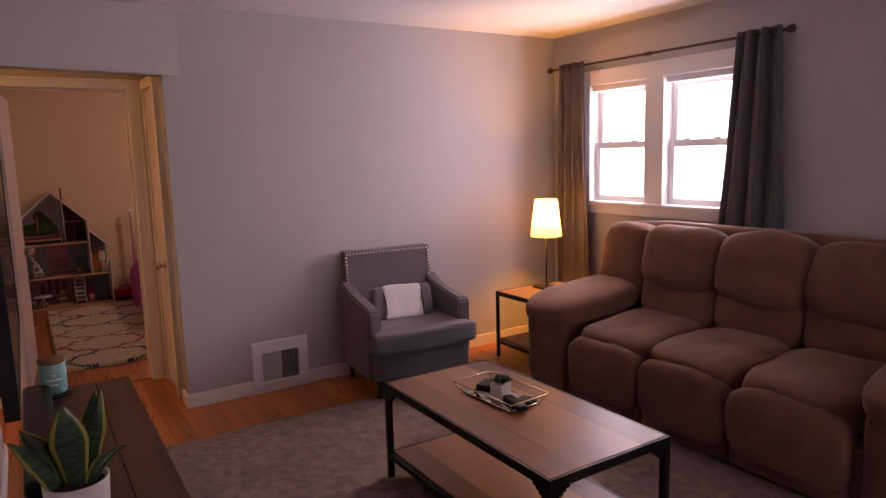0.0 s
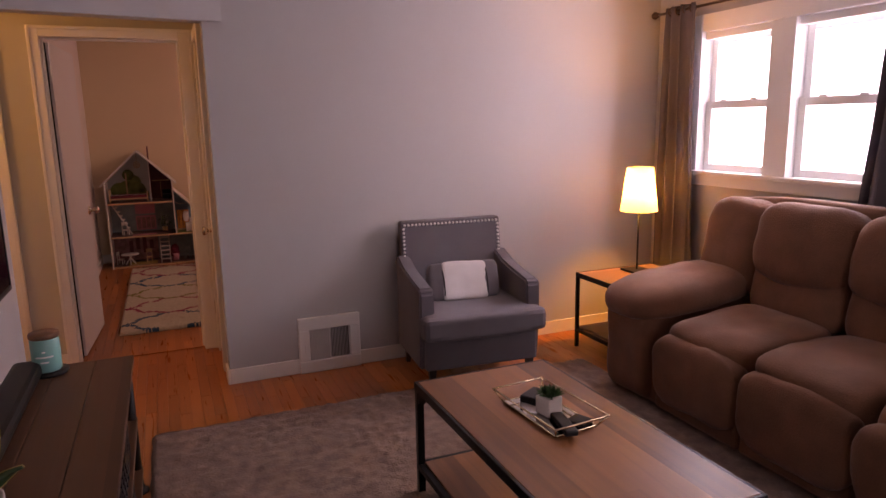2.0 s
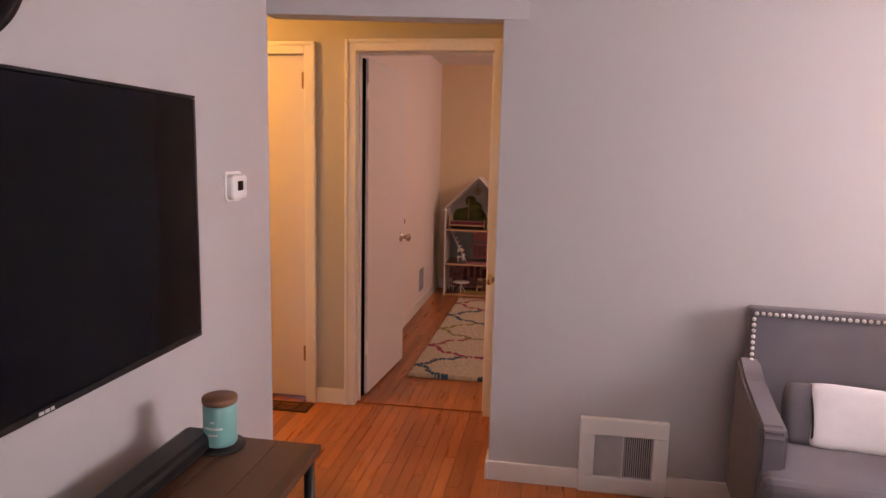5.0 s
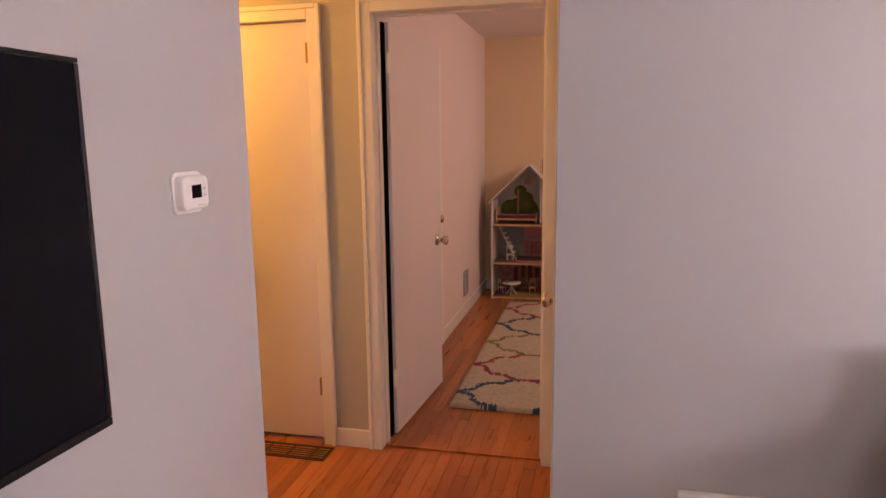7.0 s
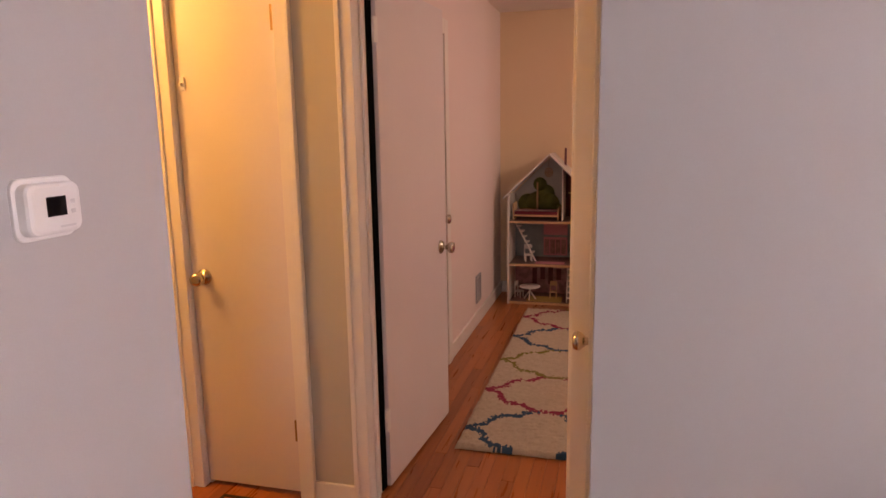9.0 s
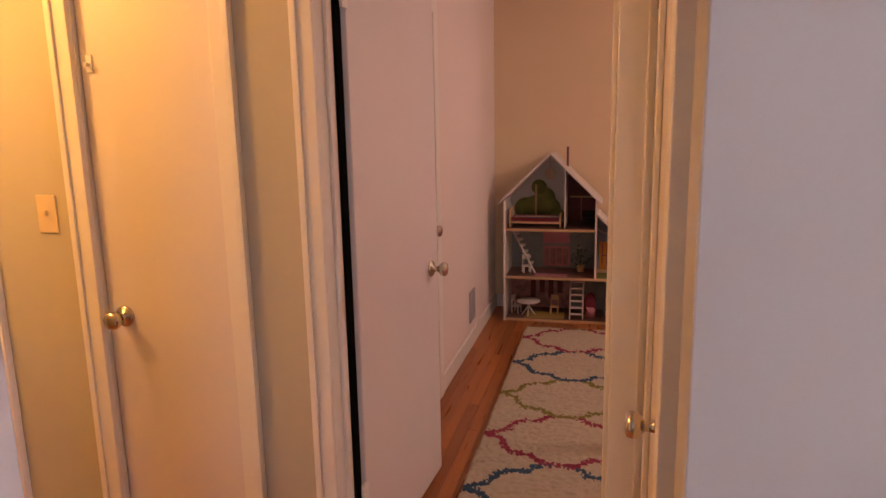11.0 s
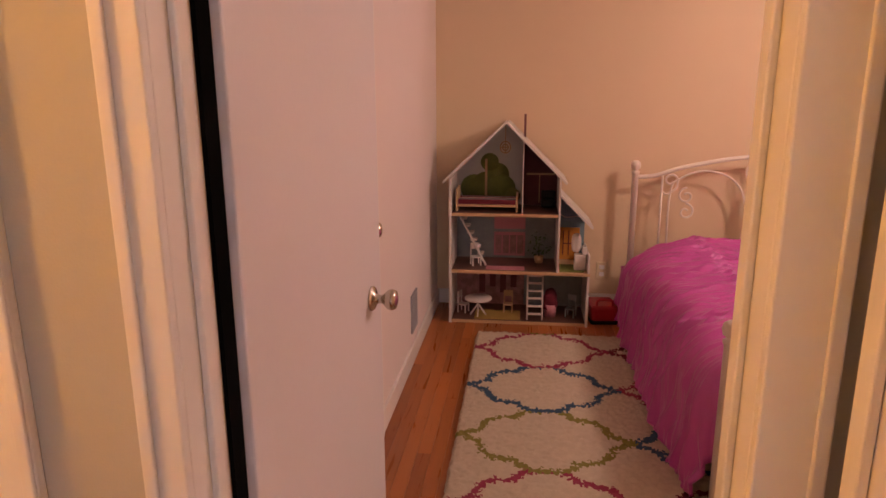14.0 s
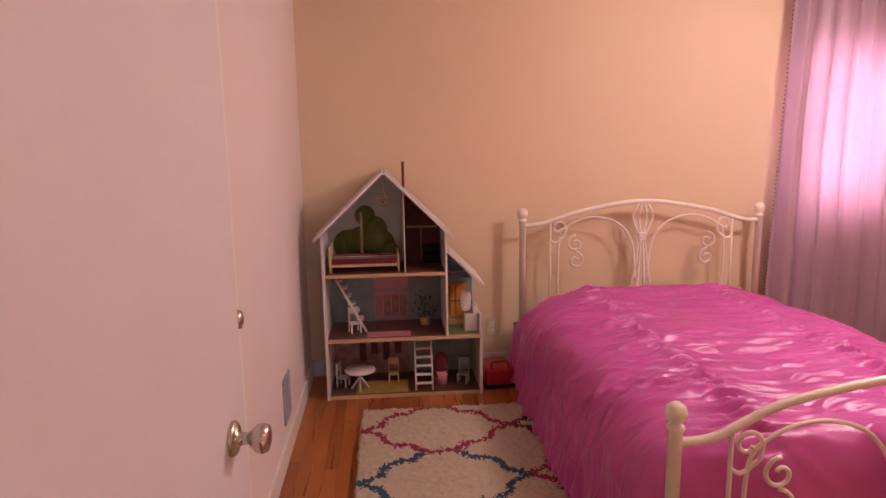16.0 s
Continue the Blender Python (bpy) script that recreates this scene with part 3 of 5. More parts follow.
tubes("joint", ROD, [[(-0.02, 0, 0), (0.05, 0, 0)]], 0.014, rod)
for s in (-1, 1):
    lathe("finial", ROD, [(0, 0), (0.014, 0.0), (0.014, 0.012), (0.022, 0.02), (0.026, 0.035), (0.02, 0.05), (0, 0.055)], rod, (s * 0.975, 0, 0), 16, Vector((s, 0, 0)).to_track_quat("Z", "Y"))
    tubes("bracket", ROD, [[(s * 0.9, 0, 0), (s * 0.9, -0.078, 0)]], 0.007, rod)


# ---------------------------------------------------------------- living room things
def living_rug():
    bm = bmesh.new()
    x0, x1, y0, y1 = 0.32, 2.82, 0.55, 3.8
    nx, ny = 150, 190
    grid = []
    for j in range(ny + 1):
        row = []
        for i in range(nx + 1):
            x, y = x0 + (x1 - x0) * i / nx, y0 + (y1 - y0) * j / ny
            edge = min(i, nx - i, j, ny - j)
            z = (0.022 + 0.008 * noise.noise(Vector((x * 30, y * 30, 0))) + 0.006 * noise.noise(Vector((x * 9, y * 9, 4)))) if edge else 0.003
            wob = 0.006 * noise.noise(Vector((x * 11, y * 11, 8)))
            row.append(bm.verts.new((x + wob, y + wob, z)))
        grid.append(row)
    for a, b in zip(grid, grid[1:]):
        for i in range(nx):
            bm.faces.new((a[i], a[i + 1], b[i + 1], b[i]))
    return tagged(finish("area_rug", bm, RUG_PILE, None, True), "taupe brown plush shag rug under the coffee table", "rug")


living_rug()


def coffee_table():
    t = thing("coffee_table", 1.625, 2.215, 0.02, 0, "rustic brown wood coffee table with black metal frame", "coffee table")
    w, l, h = 0.296, 0.582, 0.467
    boxes("top", TABLE_WOOD, [(-w + 0.012, w - 0.012, -l + 0.012, l - 0.012, h - 0.022, h + 0.001)], t, 0.003)
    boxes("frame", BLACK_METAL, [(-w, -w + 0.012, -l, l, h - 0.035, h), (w - 0.012, w, -l, l, h - 0.035, h), (-w + 0.012, w - 0.012, -l, -l + 0.012, h - 0.035, h), (-w + 0.012, w - 0.012, l - 0.012, l, h - 0.035, h)], t, 0.002)
    boxes("shelf", TABLE_WOOD, [(-w + 0.026, w - 0.026, -l + 0.026, l - 0.026, 0.112, 0.13)], t, 0.003)
    boxes("shelf_frame", BLACK_METAL, [(-w, -w + 0.025, -l + 0.03, l - 0.03, 0.1, 0.125), (w - 0.025, w, -l + 0.03, l - 0.03, 0.1, 0.125), (-w + 0.03, w - 0.03, -l, -l + 0.025, 0.1, 0.125), (-w + 0.03, w - 0.03, l - 0.025, l, 0.1, 0.125)], t, 0.002)
    for sx in (-1, 1):
        for sy in (-1, 1):
            bm = bmesh.new()
            x, y = sx * (w - 0.015), sy * (l - 0.015)
            add_box(bm, x - 0.014, x + 0.014, y - 0.014, y + 0.014, 0, h - 0.03, 0.002)
            for k in range(5):
                s = 0.075 * (1 - k / 5)
                add_box(bm, x - (s if sx > 0 else -0.014), x + (0.014 if sx > 0 else s), y - 0.012, y + 0.012, h - 0.037 - 0.011 * (k + 1), h - 0.035 - 0.011 * k)
                add_box(bm, x - 0.012, x + 0.012, y - (s if sy > 0 else -0.014), y + (0.014 if sy > 0 else s), h - 0.037 - 0.011 * (k + 1), h - 0.035 - 0.011 * k)
            finish("leg", bm, BLACK_METAL, t)


coffee_table()
TT = 0.488


def tray():
    t = thing("wire_tray", 1.645, 2.31, TT, 4, "gilt wire tray with mirrored base on the coffee table", "tray")
    boxes("base", material("tray_mirror", (0.5, 0.46, 0.42), 0.08, 0.9, 10, 60, 0, metal=1.0), [(-0.08, 0.08, -0.155, 0.155, 0.003, 0.009)], t, 0.002)
    lo = [(-0.083, -0.158, 0.008), (0.083, -0.158, 0.008), (0.083, 0.158, 0.008), (-0.083, 0.158, 0.008)]
    hi = [(-0.108, -0.19, 0.05), (0.108, -0.19, 0.05), (0.108, 0.19, 0.05), (-0.108, 0.19, 0.05)]
    tubes("wire_frame", GILT, [[lo[k], lo[(k + 1) % 4]] for k in range(4)] + [[hi[k], hi[(k + 1) % 4]] for k in range(4)] + [[lo[k], hi[k]] for k in range(4)], 0.0032, t, 6)
    c = thing("succulent", 1.645, 2.305, TT + 0.0095, 12, "small green succulent in a white square pot", "plant")
    boxes("pot", POT, [(-0.033, 0.033, -0.033, 0.033, 0, 0.065)], c, 0.005)
    bm = bmesh.new()
    rng = random.Random(4)
    for k in range(70):
        a, e = rng.random() * 6.28, 0.25 + rng.random() * 1.2
        d = Vector((math.cos(a) * math.cos(e), math.sin(a) * math.cos(e), math.sin(e)))
        p = Vector((math.cos(a), math.sin(a), 0)) * 0.018 * rng.random() + Vector((0, 0, 0.06))
        s = d.cross(Vector((0, 0, 1))).normalized() * 0.006
        q, tip = p + d * 0.022, p + d * (0.036 + 0.012 * rng.random())
        v = [bm.verts.new(x) for x in (p, q + s, tip, q - s, q + Vector((0, 0, 0.005)))]
        for f in ((0, 1, 4), (1, 2, 4), (2, 3, 4), (3, 0, 4)):
            bm.faces.new([v[i] for i in f])
    finish("leaves", bm, SUCCULENT, c)
    for x, y, rz, n in ((1.66, 2.415, 30, 0), (1.635, 2.195, -12, 1), (1.70, 2.2, 24, 2)):
        boxes_at = thing(("remote_control", "remote_control", "coaster")[n], x, y, TT + 0.0095, rz, ("black remote control lying in the tray", "black slim remote control in the tray", "black square coaster in the tray")[n], ("remote control", "remote control", "coaster")[n])
        boxes("body", BLACK_PLASTIC, [((-0.05, 0.05, -0.04, 0.04, 0, 0.03), (-0.022, 0.022, -0.075, 0.075, 0, 0.02), (-0.035, 0.035, -0.035, 0.035, 0, 0.012))[n]], boxes_at, 0.005)
    p = thing("folded_card", 1.61, 2.37, TT + 0.0095, -20, "white printed card lying in the tray", "card")
    boxes("sheet", PAPER, [(-0.03, 0.03, -0.045, 0.045, 0, 0.004)], p, 0.001)


tray()


def armchair():
    c = thing("armchair", 2.09, 3.97, 0, -5, "grey upholstered armchair with silver nailhead trim", "armchair")
    cu = CHAIR_CLOTH
    boxes("base", cu, [(-0.335, 0.335, -0.30, 0.27, 0.135, 0.33)], c, 0.015)
    cushion("seat", cu, (0, -0.045, 0.385), (0.72, 0.66, 0.15), 8, c, 14, 0.004)
    boxes("seat_front_edge", cu, [(-0.362, 0.362, -0.375, -0.30, 0.325, 0.455)], c, 0.03)
    bm = bmesh.new()
    add_box(bm, -0.325, 0.325, 0.0, 0.075, 0.3, 0.9, 0.014)
    for v in bm.verts:
        v.co.y += 0.195 + (v.co.z - 0.4) * 0.10
    back = finish("backrest", bm, cu, c)
    for s in (-1, 1):
        bm = bmesh.new()
        prof = [(-0.275, 0.33), (-0.275, 0.575), (-0.255, 0.60), (-0.1, 0.618), (0.1, 0.65), (0.24, 0.70), (0.24, 0.135), (-0.25, 0.135)]
        xa, xb = (0.275, 0.36)
        va = [bm.verts.new((s * xa, y, z)) for y, z in prof]
        vb = [bm.verts.new((s * xb, y, z)) for y, z in prof]
        bm.faces.new(va), bm.faces.new(vb)
        for k in range(len(prof)):
            bm.faces.new((va[k], va[(k + 1) % len(prof)], vb[(k + 1) % len(prof)], vb[k]))
        bmesh.ops.recalc_face_normals(bm, faces=bm.faces)
        bmesh.ops.bevel(bm, geom=bm.edges[:], offset=0.012, segments=3, affect="EDGES")
        finish("armrest", bm, cu, c)
        for y, h in ((-0.27, 0.15), (0.235, 0.15)):
            bm = bmesh.new()
            add_box(bm, s * 0.295 - 0.022, s * 0.295 + 0.022, y - 0.022, y + 0.022, 0.022 if y < 0 else 0, h, 0.003)
            for v in bm.verts:
                if v.co.z < 0.1:
                    v.co.x = s * 0.295 + (v.co.x - s * 0.295) * 0.6
                    v.co.y = y + (v.co.y - y) * 0.6 + (0.03 if y > 0 else 0)
            finish("leg", bm, DARK_LEG, c)
    bm = bmesh.new()
    pts = [(-0.30 + 0.6 * k / 25, 0.878) for k in range(26)] + [(s * 0.308, 0.855 - 0.0235 * k) for s in (-1, 1) for k in range(10)]
    for x, z in pts:
        bmesh.ops.create_uvsphere(bm, u_segments=8, v_segments=5, radius=0.0082, matrix=Matrix.Translation((x, 0.195 + (z - 0.4) * 0.10 - 0.002, z)))
    tagged(finish("nailhead_trim", bm, NAIL, c, True), "silver nailhead trim", kind="stuff")
    p = thing("throw_pillow", 2.08, 4.0, 0.455, -5, "grey lumbar pillow with a white centre panel", "pillow")

    def soft(q, h):
        u = abs(q.x) / h.x
        return Vector((q.x, q.y * (1 - 0.55 * u**4), q.z * (1 - 0.12 * u**2) + 0.006 * abs(q.x / h.x)))

    cushion("panel", PILLOW_WHITE, (0.01, 0, 0.10), (0.285, 0.10, 0.232), 10, p, 12, 0.006, (-18, 2, 0), 9, None, 1.0)
    for s in (-1, 1):
        cushion("end_panel", CHAIR_CLOTH, (0.01 + s * 0.153, 0, 0.10), (0.135, 0.092, 0.226), 5.0, p, 9, 0.005, (-18, 2, 0), 9, None, 2.0 + s)
        tubes("piping", BLACK_PLASTIC, [[(0.01 + s * 0.135, 0.062 * math.cos(a * math.pi / 12) * 1.0 - 0.31 * 0.104 * math.sin(a * math.pi / 12) * -1, 0.10 + 0.104 * math.sin(a * math.pi / 12)) for a in range(24)]], 0.004, p, 6, True)


armchair()


def sofa():
    s = thing("recliner_sofa", 3.16, 2.2, 0.02, 0, "brown microfibre three-seat reclining sofa with puffy cushions", "sofa")
    m = SOFA_CLOTH
    # local x runs to the back, y along the sofa
    boxes("base", m, [(-0.42, 0.5, -1.22, 1.22, 0.0, 0.3)], s, 0.03)
    seats = ((0.53, 0.54), (-0.005, 0.53), (-0.545, 0.55))
    for k, (y, w) in enumerate(seats):
        cushion("seat_cushion", m, (-0.13, y, 0.40), (0.66, w + 0.01, 0.22), 4.2, s, 14, 0.016, (0, -3, 0), 4, None, k * 3.1)
        cushion("footrest_pad", m, (-0.435, y, 0.255), (0.17, w + 0.005, 0.36), 3.6, s, 12, 0.018, None, 5, None, k * 5.3 + 1)
        boxes("front_skirt", m, [(-0.46, -0.3, y - w / 2 + 0.006, y + w / 2 - 0.006, 0.02, 0.14)], s, 0.02)
        cushion("back_cushion", m, (0.24, y, 0.60), (0.24, w + 0.005, 0.36), 4.0, s, 12, 0.016, (0, 12, 0), 4, None, k * 2.3 + 2)
        cushion("headrest_cushion", m, (0.255, y, 0.83), (0.29, w + 0.02, 0.42), 3.6, s, 14, 0.018, (0, 14, 0), 4, None, k * 4.7 + 5)
    cushion("back_panel", m, (0.42, 0.0, 0.58), (0.22, 2.45, 0.92), 8, s, 14, 0.01, (0, 6, 0), 3)
    cushion("back_wing", m, (0.30, 0.99, 0.76), (0.30, 0.42, 0.54), 3.6, s, 12, 0.018, (0, 12, 0), 4, None, 8.0)
    cushion("back_wing", m, (0.30, -1.0, 0.76), (0.30, 0.42, 0.54), 3.6, s, 12, 0.018, (0, 12, 0), 4, None, 9.0)
    for g in (-1, 1):
        cushion("armrest_base", m, (-0.05, g * 1.03, 0.26), (0.86, 0.36, 0.52), 8, s, 12, 0.012, None, 4, None, g * 2.0)

        def droop(q, h):
            u = (q.x + h.x) / (2 * h.x)
            return Vector((q.x, q.y, q.z * (0.9 + 0.1 * u) - 0.05 * (1 - u) ** 3))

        cushion("arm_pad", m, (-0.10, g * 1.03, 0.565), (0.86, 0.46, 0.22), 3.0, s, 16, 0.016, (0, -2, 0), 4, droop, g * 6.0)


sofa()


def side_table():
    t = thing("side_table", 3.24, 3.83, 0, 0, "small wood side table with black metal legs", "side table")
    a, b, h = 0.31, 0.225, 0.505
    boxes("top", SIDE_WOOD, [(-a + 0.01, a - 0.01, -b + 0.01, b - 0.01, h - 0.02, h)], t, 0.003)
    boxes("shelf", SIDE_WOOD, [(-a + 0.02, a - 0.02, -b + 0.02, b - 0.02, 0.125, 0.143)], t, 0.003)
    boxes("frame", BLACK_METAL, [(-a, -a + 0.01, -b, b, h - 0.03, h + 0.002), (a - 0.01, a, -b, b, h - 0.03, h + 0.002), (-a + 0.01, a - 0.01, -b, -b + 0.01, h - 0.03, h + 0.002), (-a + 0.01, a - 0.01, b - 0.01, b, h - 0.03, h + 0.002)], t, 0.002)
    boxes("shelf_frame", BLACK_METAL, [(-a, -a + 0.02, -b + 0.02, b - 0.02, 0.105, 0.125), (a - 0.02, a, -b + 0.02, b - 0.02, 0.105, 0.125), (-a + 0.02, a - 0.02, b - 0.02, b, 0.105, 0.125), (-a + 0.02, a - 0.02, -b, -b + 0.02, 0.105, 0.125)], t, 0.002)
    for sx in (-1, 1):
        for sy in (-1, 1):
            boxes("leg", BLACK_METAL, [(sx * (a - 0.011) - 0.011, sx * (a - 0.011) + 0.011, sy * (b - 0.011) - 0.011, sy * (b - 0.011) + 0.011, 0, h - 0.03)], t, 0.002)


side_table()


def table_lamp():
    t = thing("table_lamp", 3.3, 3.9, 0.507, 0, "lit table lamp with cream drum shade on slim black stem", "lamp")
    boxes("base", BLACK_METAL, [(-0.075, 0.075, -0.075, 0.075, 0, 0.014)], t, 0.004)
    tubes("stem", BLACK_METAL, [[(0, 0, 0.012), (0, 0, 0.46)]], 0.006, t)
    bm = bmesh.new()
    n = 40
    rings = [[bm.verts.new((r * math.cos(2 * math.pi * k / n), r * math.sin(2 * math.pi * k / n), z)) for k in range(n)] for r, z in ((0.118, 0.40), (0.1, 0.54), (0.083, 0.678))]
    for a, b in zip(rings, rings[1:]):
        for k in range(n):
            bm.faces.new((a[k], a[(k + 1) % n], b[(k + 1) % n], b[k]))
    finish("shade", bm, SHADE, t, True)
    tubes("shade_ring", BLACK_METAL, [[(0.115 * math.cos(a * math.pi / 12), 0.115 * math.sin(a * math.pi / 12), 0.402) for a in range(24)]], 0.002, t, 6, True)
    tubes("shade_spider", BLACK_METAL, [[(-0.115, 0, 0.402), (0.115, 0, 0.402)], [(0, -0.115, 0.402), (0, 0.115, 0.402)]], 0.0018, t, 6)


table_lamp()


def tv_stand():
    t = thing("tv_stand", 0.105, 2.575, 0, 0, "dark rustic wood television stand with black pipe legs", "tv stand")
    a, b, h = 0.205, 0.75, 0.587
    w = 2 * a / 3
    for k in range(3):
        boxes("top_board", STAND_WOOD, [(-a + k * w + 0.0008, -a + (k + 1) * w - 0.0008, -b, b, h - 0.028, h)], t, 0.003)
    boxes("shelf", STAND_WOOD, [(-a + 0.02, a - 0.01, -b + 0.02, b - 0.01, 0.30, 0.325)], t, 0.003)
    boxes("shelf", STAND_WOOD, [(-a + 0.02, a - 0.01, -b + 0.02, b - 0.01, 0.08, 0.105)], t, 0.003)
    boxes("cabinet", STAND_WOOD, [(-a + 0.03, a - 0.03, -b + 0.25, b - 0.33, 0.106, h - 0.029)], t, 0.004)
    bm = bmesh.new()
    for k in range(16):
        y = -b + 0.28 + k * 0.056
        tube_into(bm, [(a - 0.026, y, 0.13), (a - 0.026, min(y + 0.3, b - 0.35), 0.13 + min(0.3, b - 0.35 - y) * 1.2)], 0.004, 6)
        tube_into(bm, [(a - 0.024, y, 0.13), (a - 0.024, max(y - 0.3, -b + 0.27), 0.13 + min(0.3, y + b - 0.27) * 1.2)], 0.004, 6)
    finish("mesh_door", bm, BLACK_METAL, t)
    for sx in (-1, 1):
        for sy in (-1, 1):
            tubes("pipe_leg", BLACK_METAL, [[(sx * (a - 0.03), sy * (b - 0.03), 0.0), (sx * (a - 0.03), sy * (b - 0.03), h - 0.028)]], 0.017, t, 12)
            lathe("pipe_flange", BLACK_METAL, [(0, 0), (0.036, 0), (0.036, 0.008), (0.022, 0.012), (0.021, 0.028), (0, 0.03)], t, (sx * (a - 0.03), sy * (b - 0.03), 0), 16)
    p = thing("toy_figure_jar", 0.17, 3.2, 0.327, 0, "small dark red glass jar on the stand's shelf", "jar")
    lathe("jar", RED, [(0, 0), (0.035, 0), (0.042, 0.02), (0.042, 0.07), (0.025, 0.085), (0.025, 0.1), (0, 0.1)], p)
    lathe("lid", BLACK_PLASTIC, [(0, 0.1), (0.028, 0.1), (0.028, 0.12), (0, 0.122)], p)
    sb = thing("soundbar", -0.045, 2.75, h + 0.001, 0, "long black soundbar lying along the stand's back", "soundbar")
    boxes("body", BLACK_PLASTIC, [(-0.05, 0.05, -0.5, 0.5, 0, 0.058)], sb, 0.018)
    c = thing("candle", 0.018, 3.245, h + 0.001, 20, "teal glazed candle jar with a wooden lid on a black tray", "candle")
    lathe("coaster", BLACK_PLASTIC, [(0, 0), (0.07, 0), (0.072, 0.006), (0.07, 0.012), (0, 0.012)], c)
    lathe("jar", TEAL, [(0, 0.013), (0.044, 0.013), (0.049, 0.02), (0.05, 0.05), (0.05, 0.135), (0.047, 0.14), (0, 0.14)], c)
    lathe("lid", LID_WOOD, [(0, 0.141), (0.05, 0.141), (0.052, 0.145), (0.052, 0.157), (0.05, 0.16), (0, 0.16)], c)
    for z, hw, k in ((0.095, 0.006, 1), (0.075, 0.03, 0), (0.055, 0.014, 1)):
        bm = bmesh.new()
        for i in range(8):
            a0 = -1.9 + (i - 4) * hw / 4 / 0.05
            a1 = a0 + hw / 4 / 0.05
            v = [bm.verts.new((0.0506 * math.cos(q), 0.0506 * math.sin(q), z + dz)) for q, dz in ((a0, -0.003), (a1, -0.003), (a1, 0.003), (a0, 0.003))]
            bm.faces.new(v)
        ob = finish("label_bar", bm, WHITE_PLASTIC, c)
        ob.modifiers.new("thickness", "SOLIDIFY").thickness = 0.0006


tv_stand()


def snake_plant():
    p = thing("snake_plant", 0.03, 2.03, 0.588, 0, "variegated snake plant in a white ceramic pot", "plant")
    lathe("pot", POT, [(0, 0), (0.065, 0), (0.072, 0.01), (0.08, 0.125), (0.08, 0.132), (0.074, 0.132), (0.07, 0.115), (0, 0.115)], p, mats=[POT])
    lathe("soil", SOIL, [(0, 0.116), (0.069, 0.116), (0.06, 0.121), (0, 0.124)], p)
    leaves = ((-0.035, 0.01, -60, 0.19, 16, 0.075), (0.0, -0.01, -90, 0.225, 2, 0.095), (0.035, 0.03, -100, 0.23, -7, 0.06), (-0.045, -0.015, -50, 0.175, 20, 0.07), (0.035, -0.02, -70, 0.12, -32, 0.05), (0.01, 0.035, -80, 0.20, 6, 0.07), (0.03, 0.04, -80, 0.235, -6, 0.055))
    for k, (x, y, face, length, lean, width) in enumerate(leaves):
        bm = bmesh.new()
        rows = []
        n = 16
        for j in range(n + 1):
            t = j / n
            w = width / 2 * (0.55 + 0.9 * t if t < 0.5 else 1.0) * (1 if t < 0.5 else max(0.03, (1 - ((t - 0.5) / 0.5) ** 1.8)))
            a = radians(lean) * (0.5 + t)
            c = Vector((math.sin(a) * -length * t, 0.006 * math.sin(t * 5 + k), math.cos(a) * length * t))
            tw = radians(face + 90 + 25 * t * (1 if k % 2 else -1))
            s = Vector((math.cos(tw), math.sin(tw), 0))
            nrm = Vector((-math.sin(tw), math.cos(tw), 0))
            rows.append([bm.verts.new(c + s * w * u + nrm * (0.012 * u * u) + Vector((x, y, 0.118))) for u in (-1, -0.74, -0.35, 0, 0.35, 0.74, 1)])
        for a, b in zip(rows, rows[1:]):
            for i in range(6):
                f = bm.faces.new((a[i], a[i + 1], b[i + 1], b[i]))
                f.material_index = 1 if i in (0, 5) else 0
        ob = finish("leaf", bm, [LEAF, LEAF_EDGE], p, True)
        ob.modifiers.new("thickness", "SOLIDIFY").thickness = 0.003


snake_plant()


def rounded_plate(name, mat, w, h, r, x0, x1, parent, soft=0.002):
    """A plate facing x with round corners, w along y and h along z."""
    bm = bmesh.new()
    ring = [((w / 2 - r) * sy + r * math.cos(radians(a)), (h / 2 - r) * sz + r * math.sin(radians(a))) for sy, sz, a0 in ((1, 1, 0), (-1, 1, 90), (-1, -1, 180), (1, -1, 270)) for a in range(a0, a0 + 91, 15)]
    rows = [[bm.verts.new((x, y * k, z * k)) for y, z in ring] for x, k in ((x0, 1.0), (x1 - soft, 1.0), (x1 - soft * 0.3, 1 - soft * 0.6 / w), (x1, 1 - 2.4 * soft / w))]
    for a, b in zip(rows, rows[1:]):
        for k in range(len(ring)):
            bm.faces.new((a[k], a[(k + 1) % len(ring)], b[(k + 1) % len(ring)], b[k]))
    bm.faces.new(rows[0]), bm.faces.new(rows[-1])
    return finish(name, bm, mat, parent)


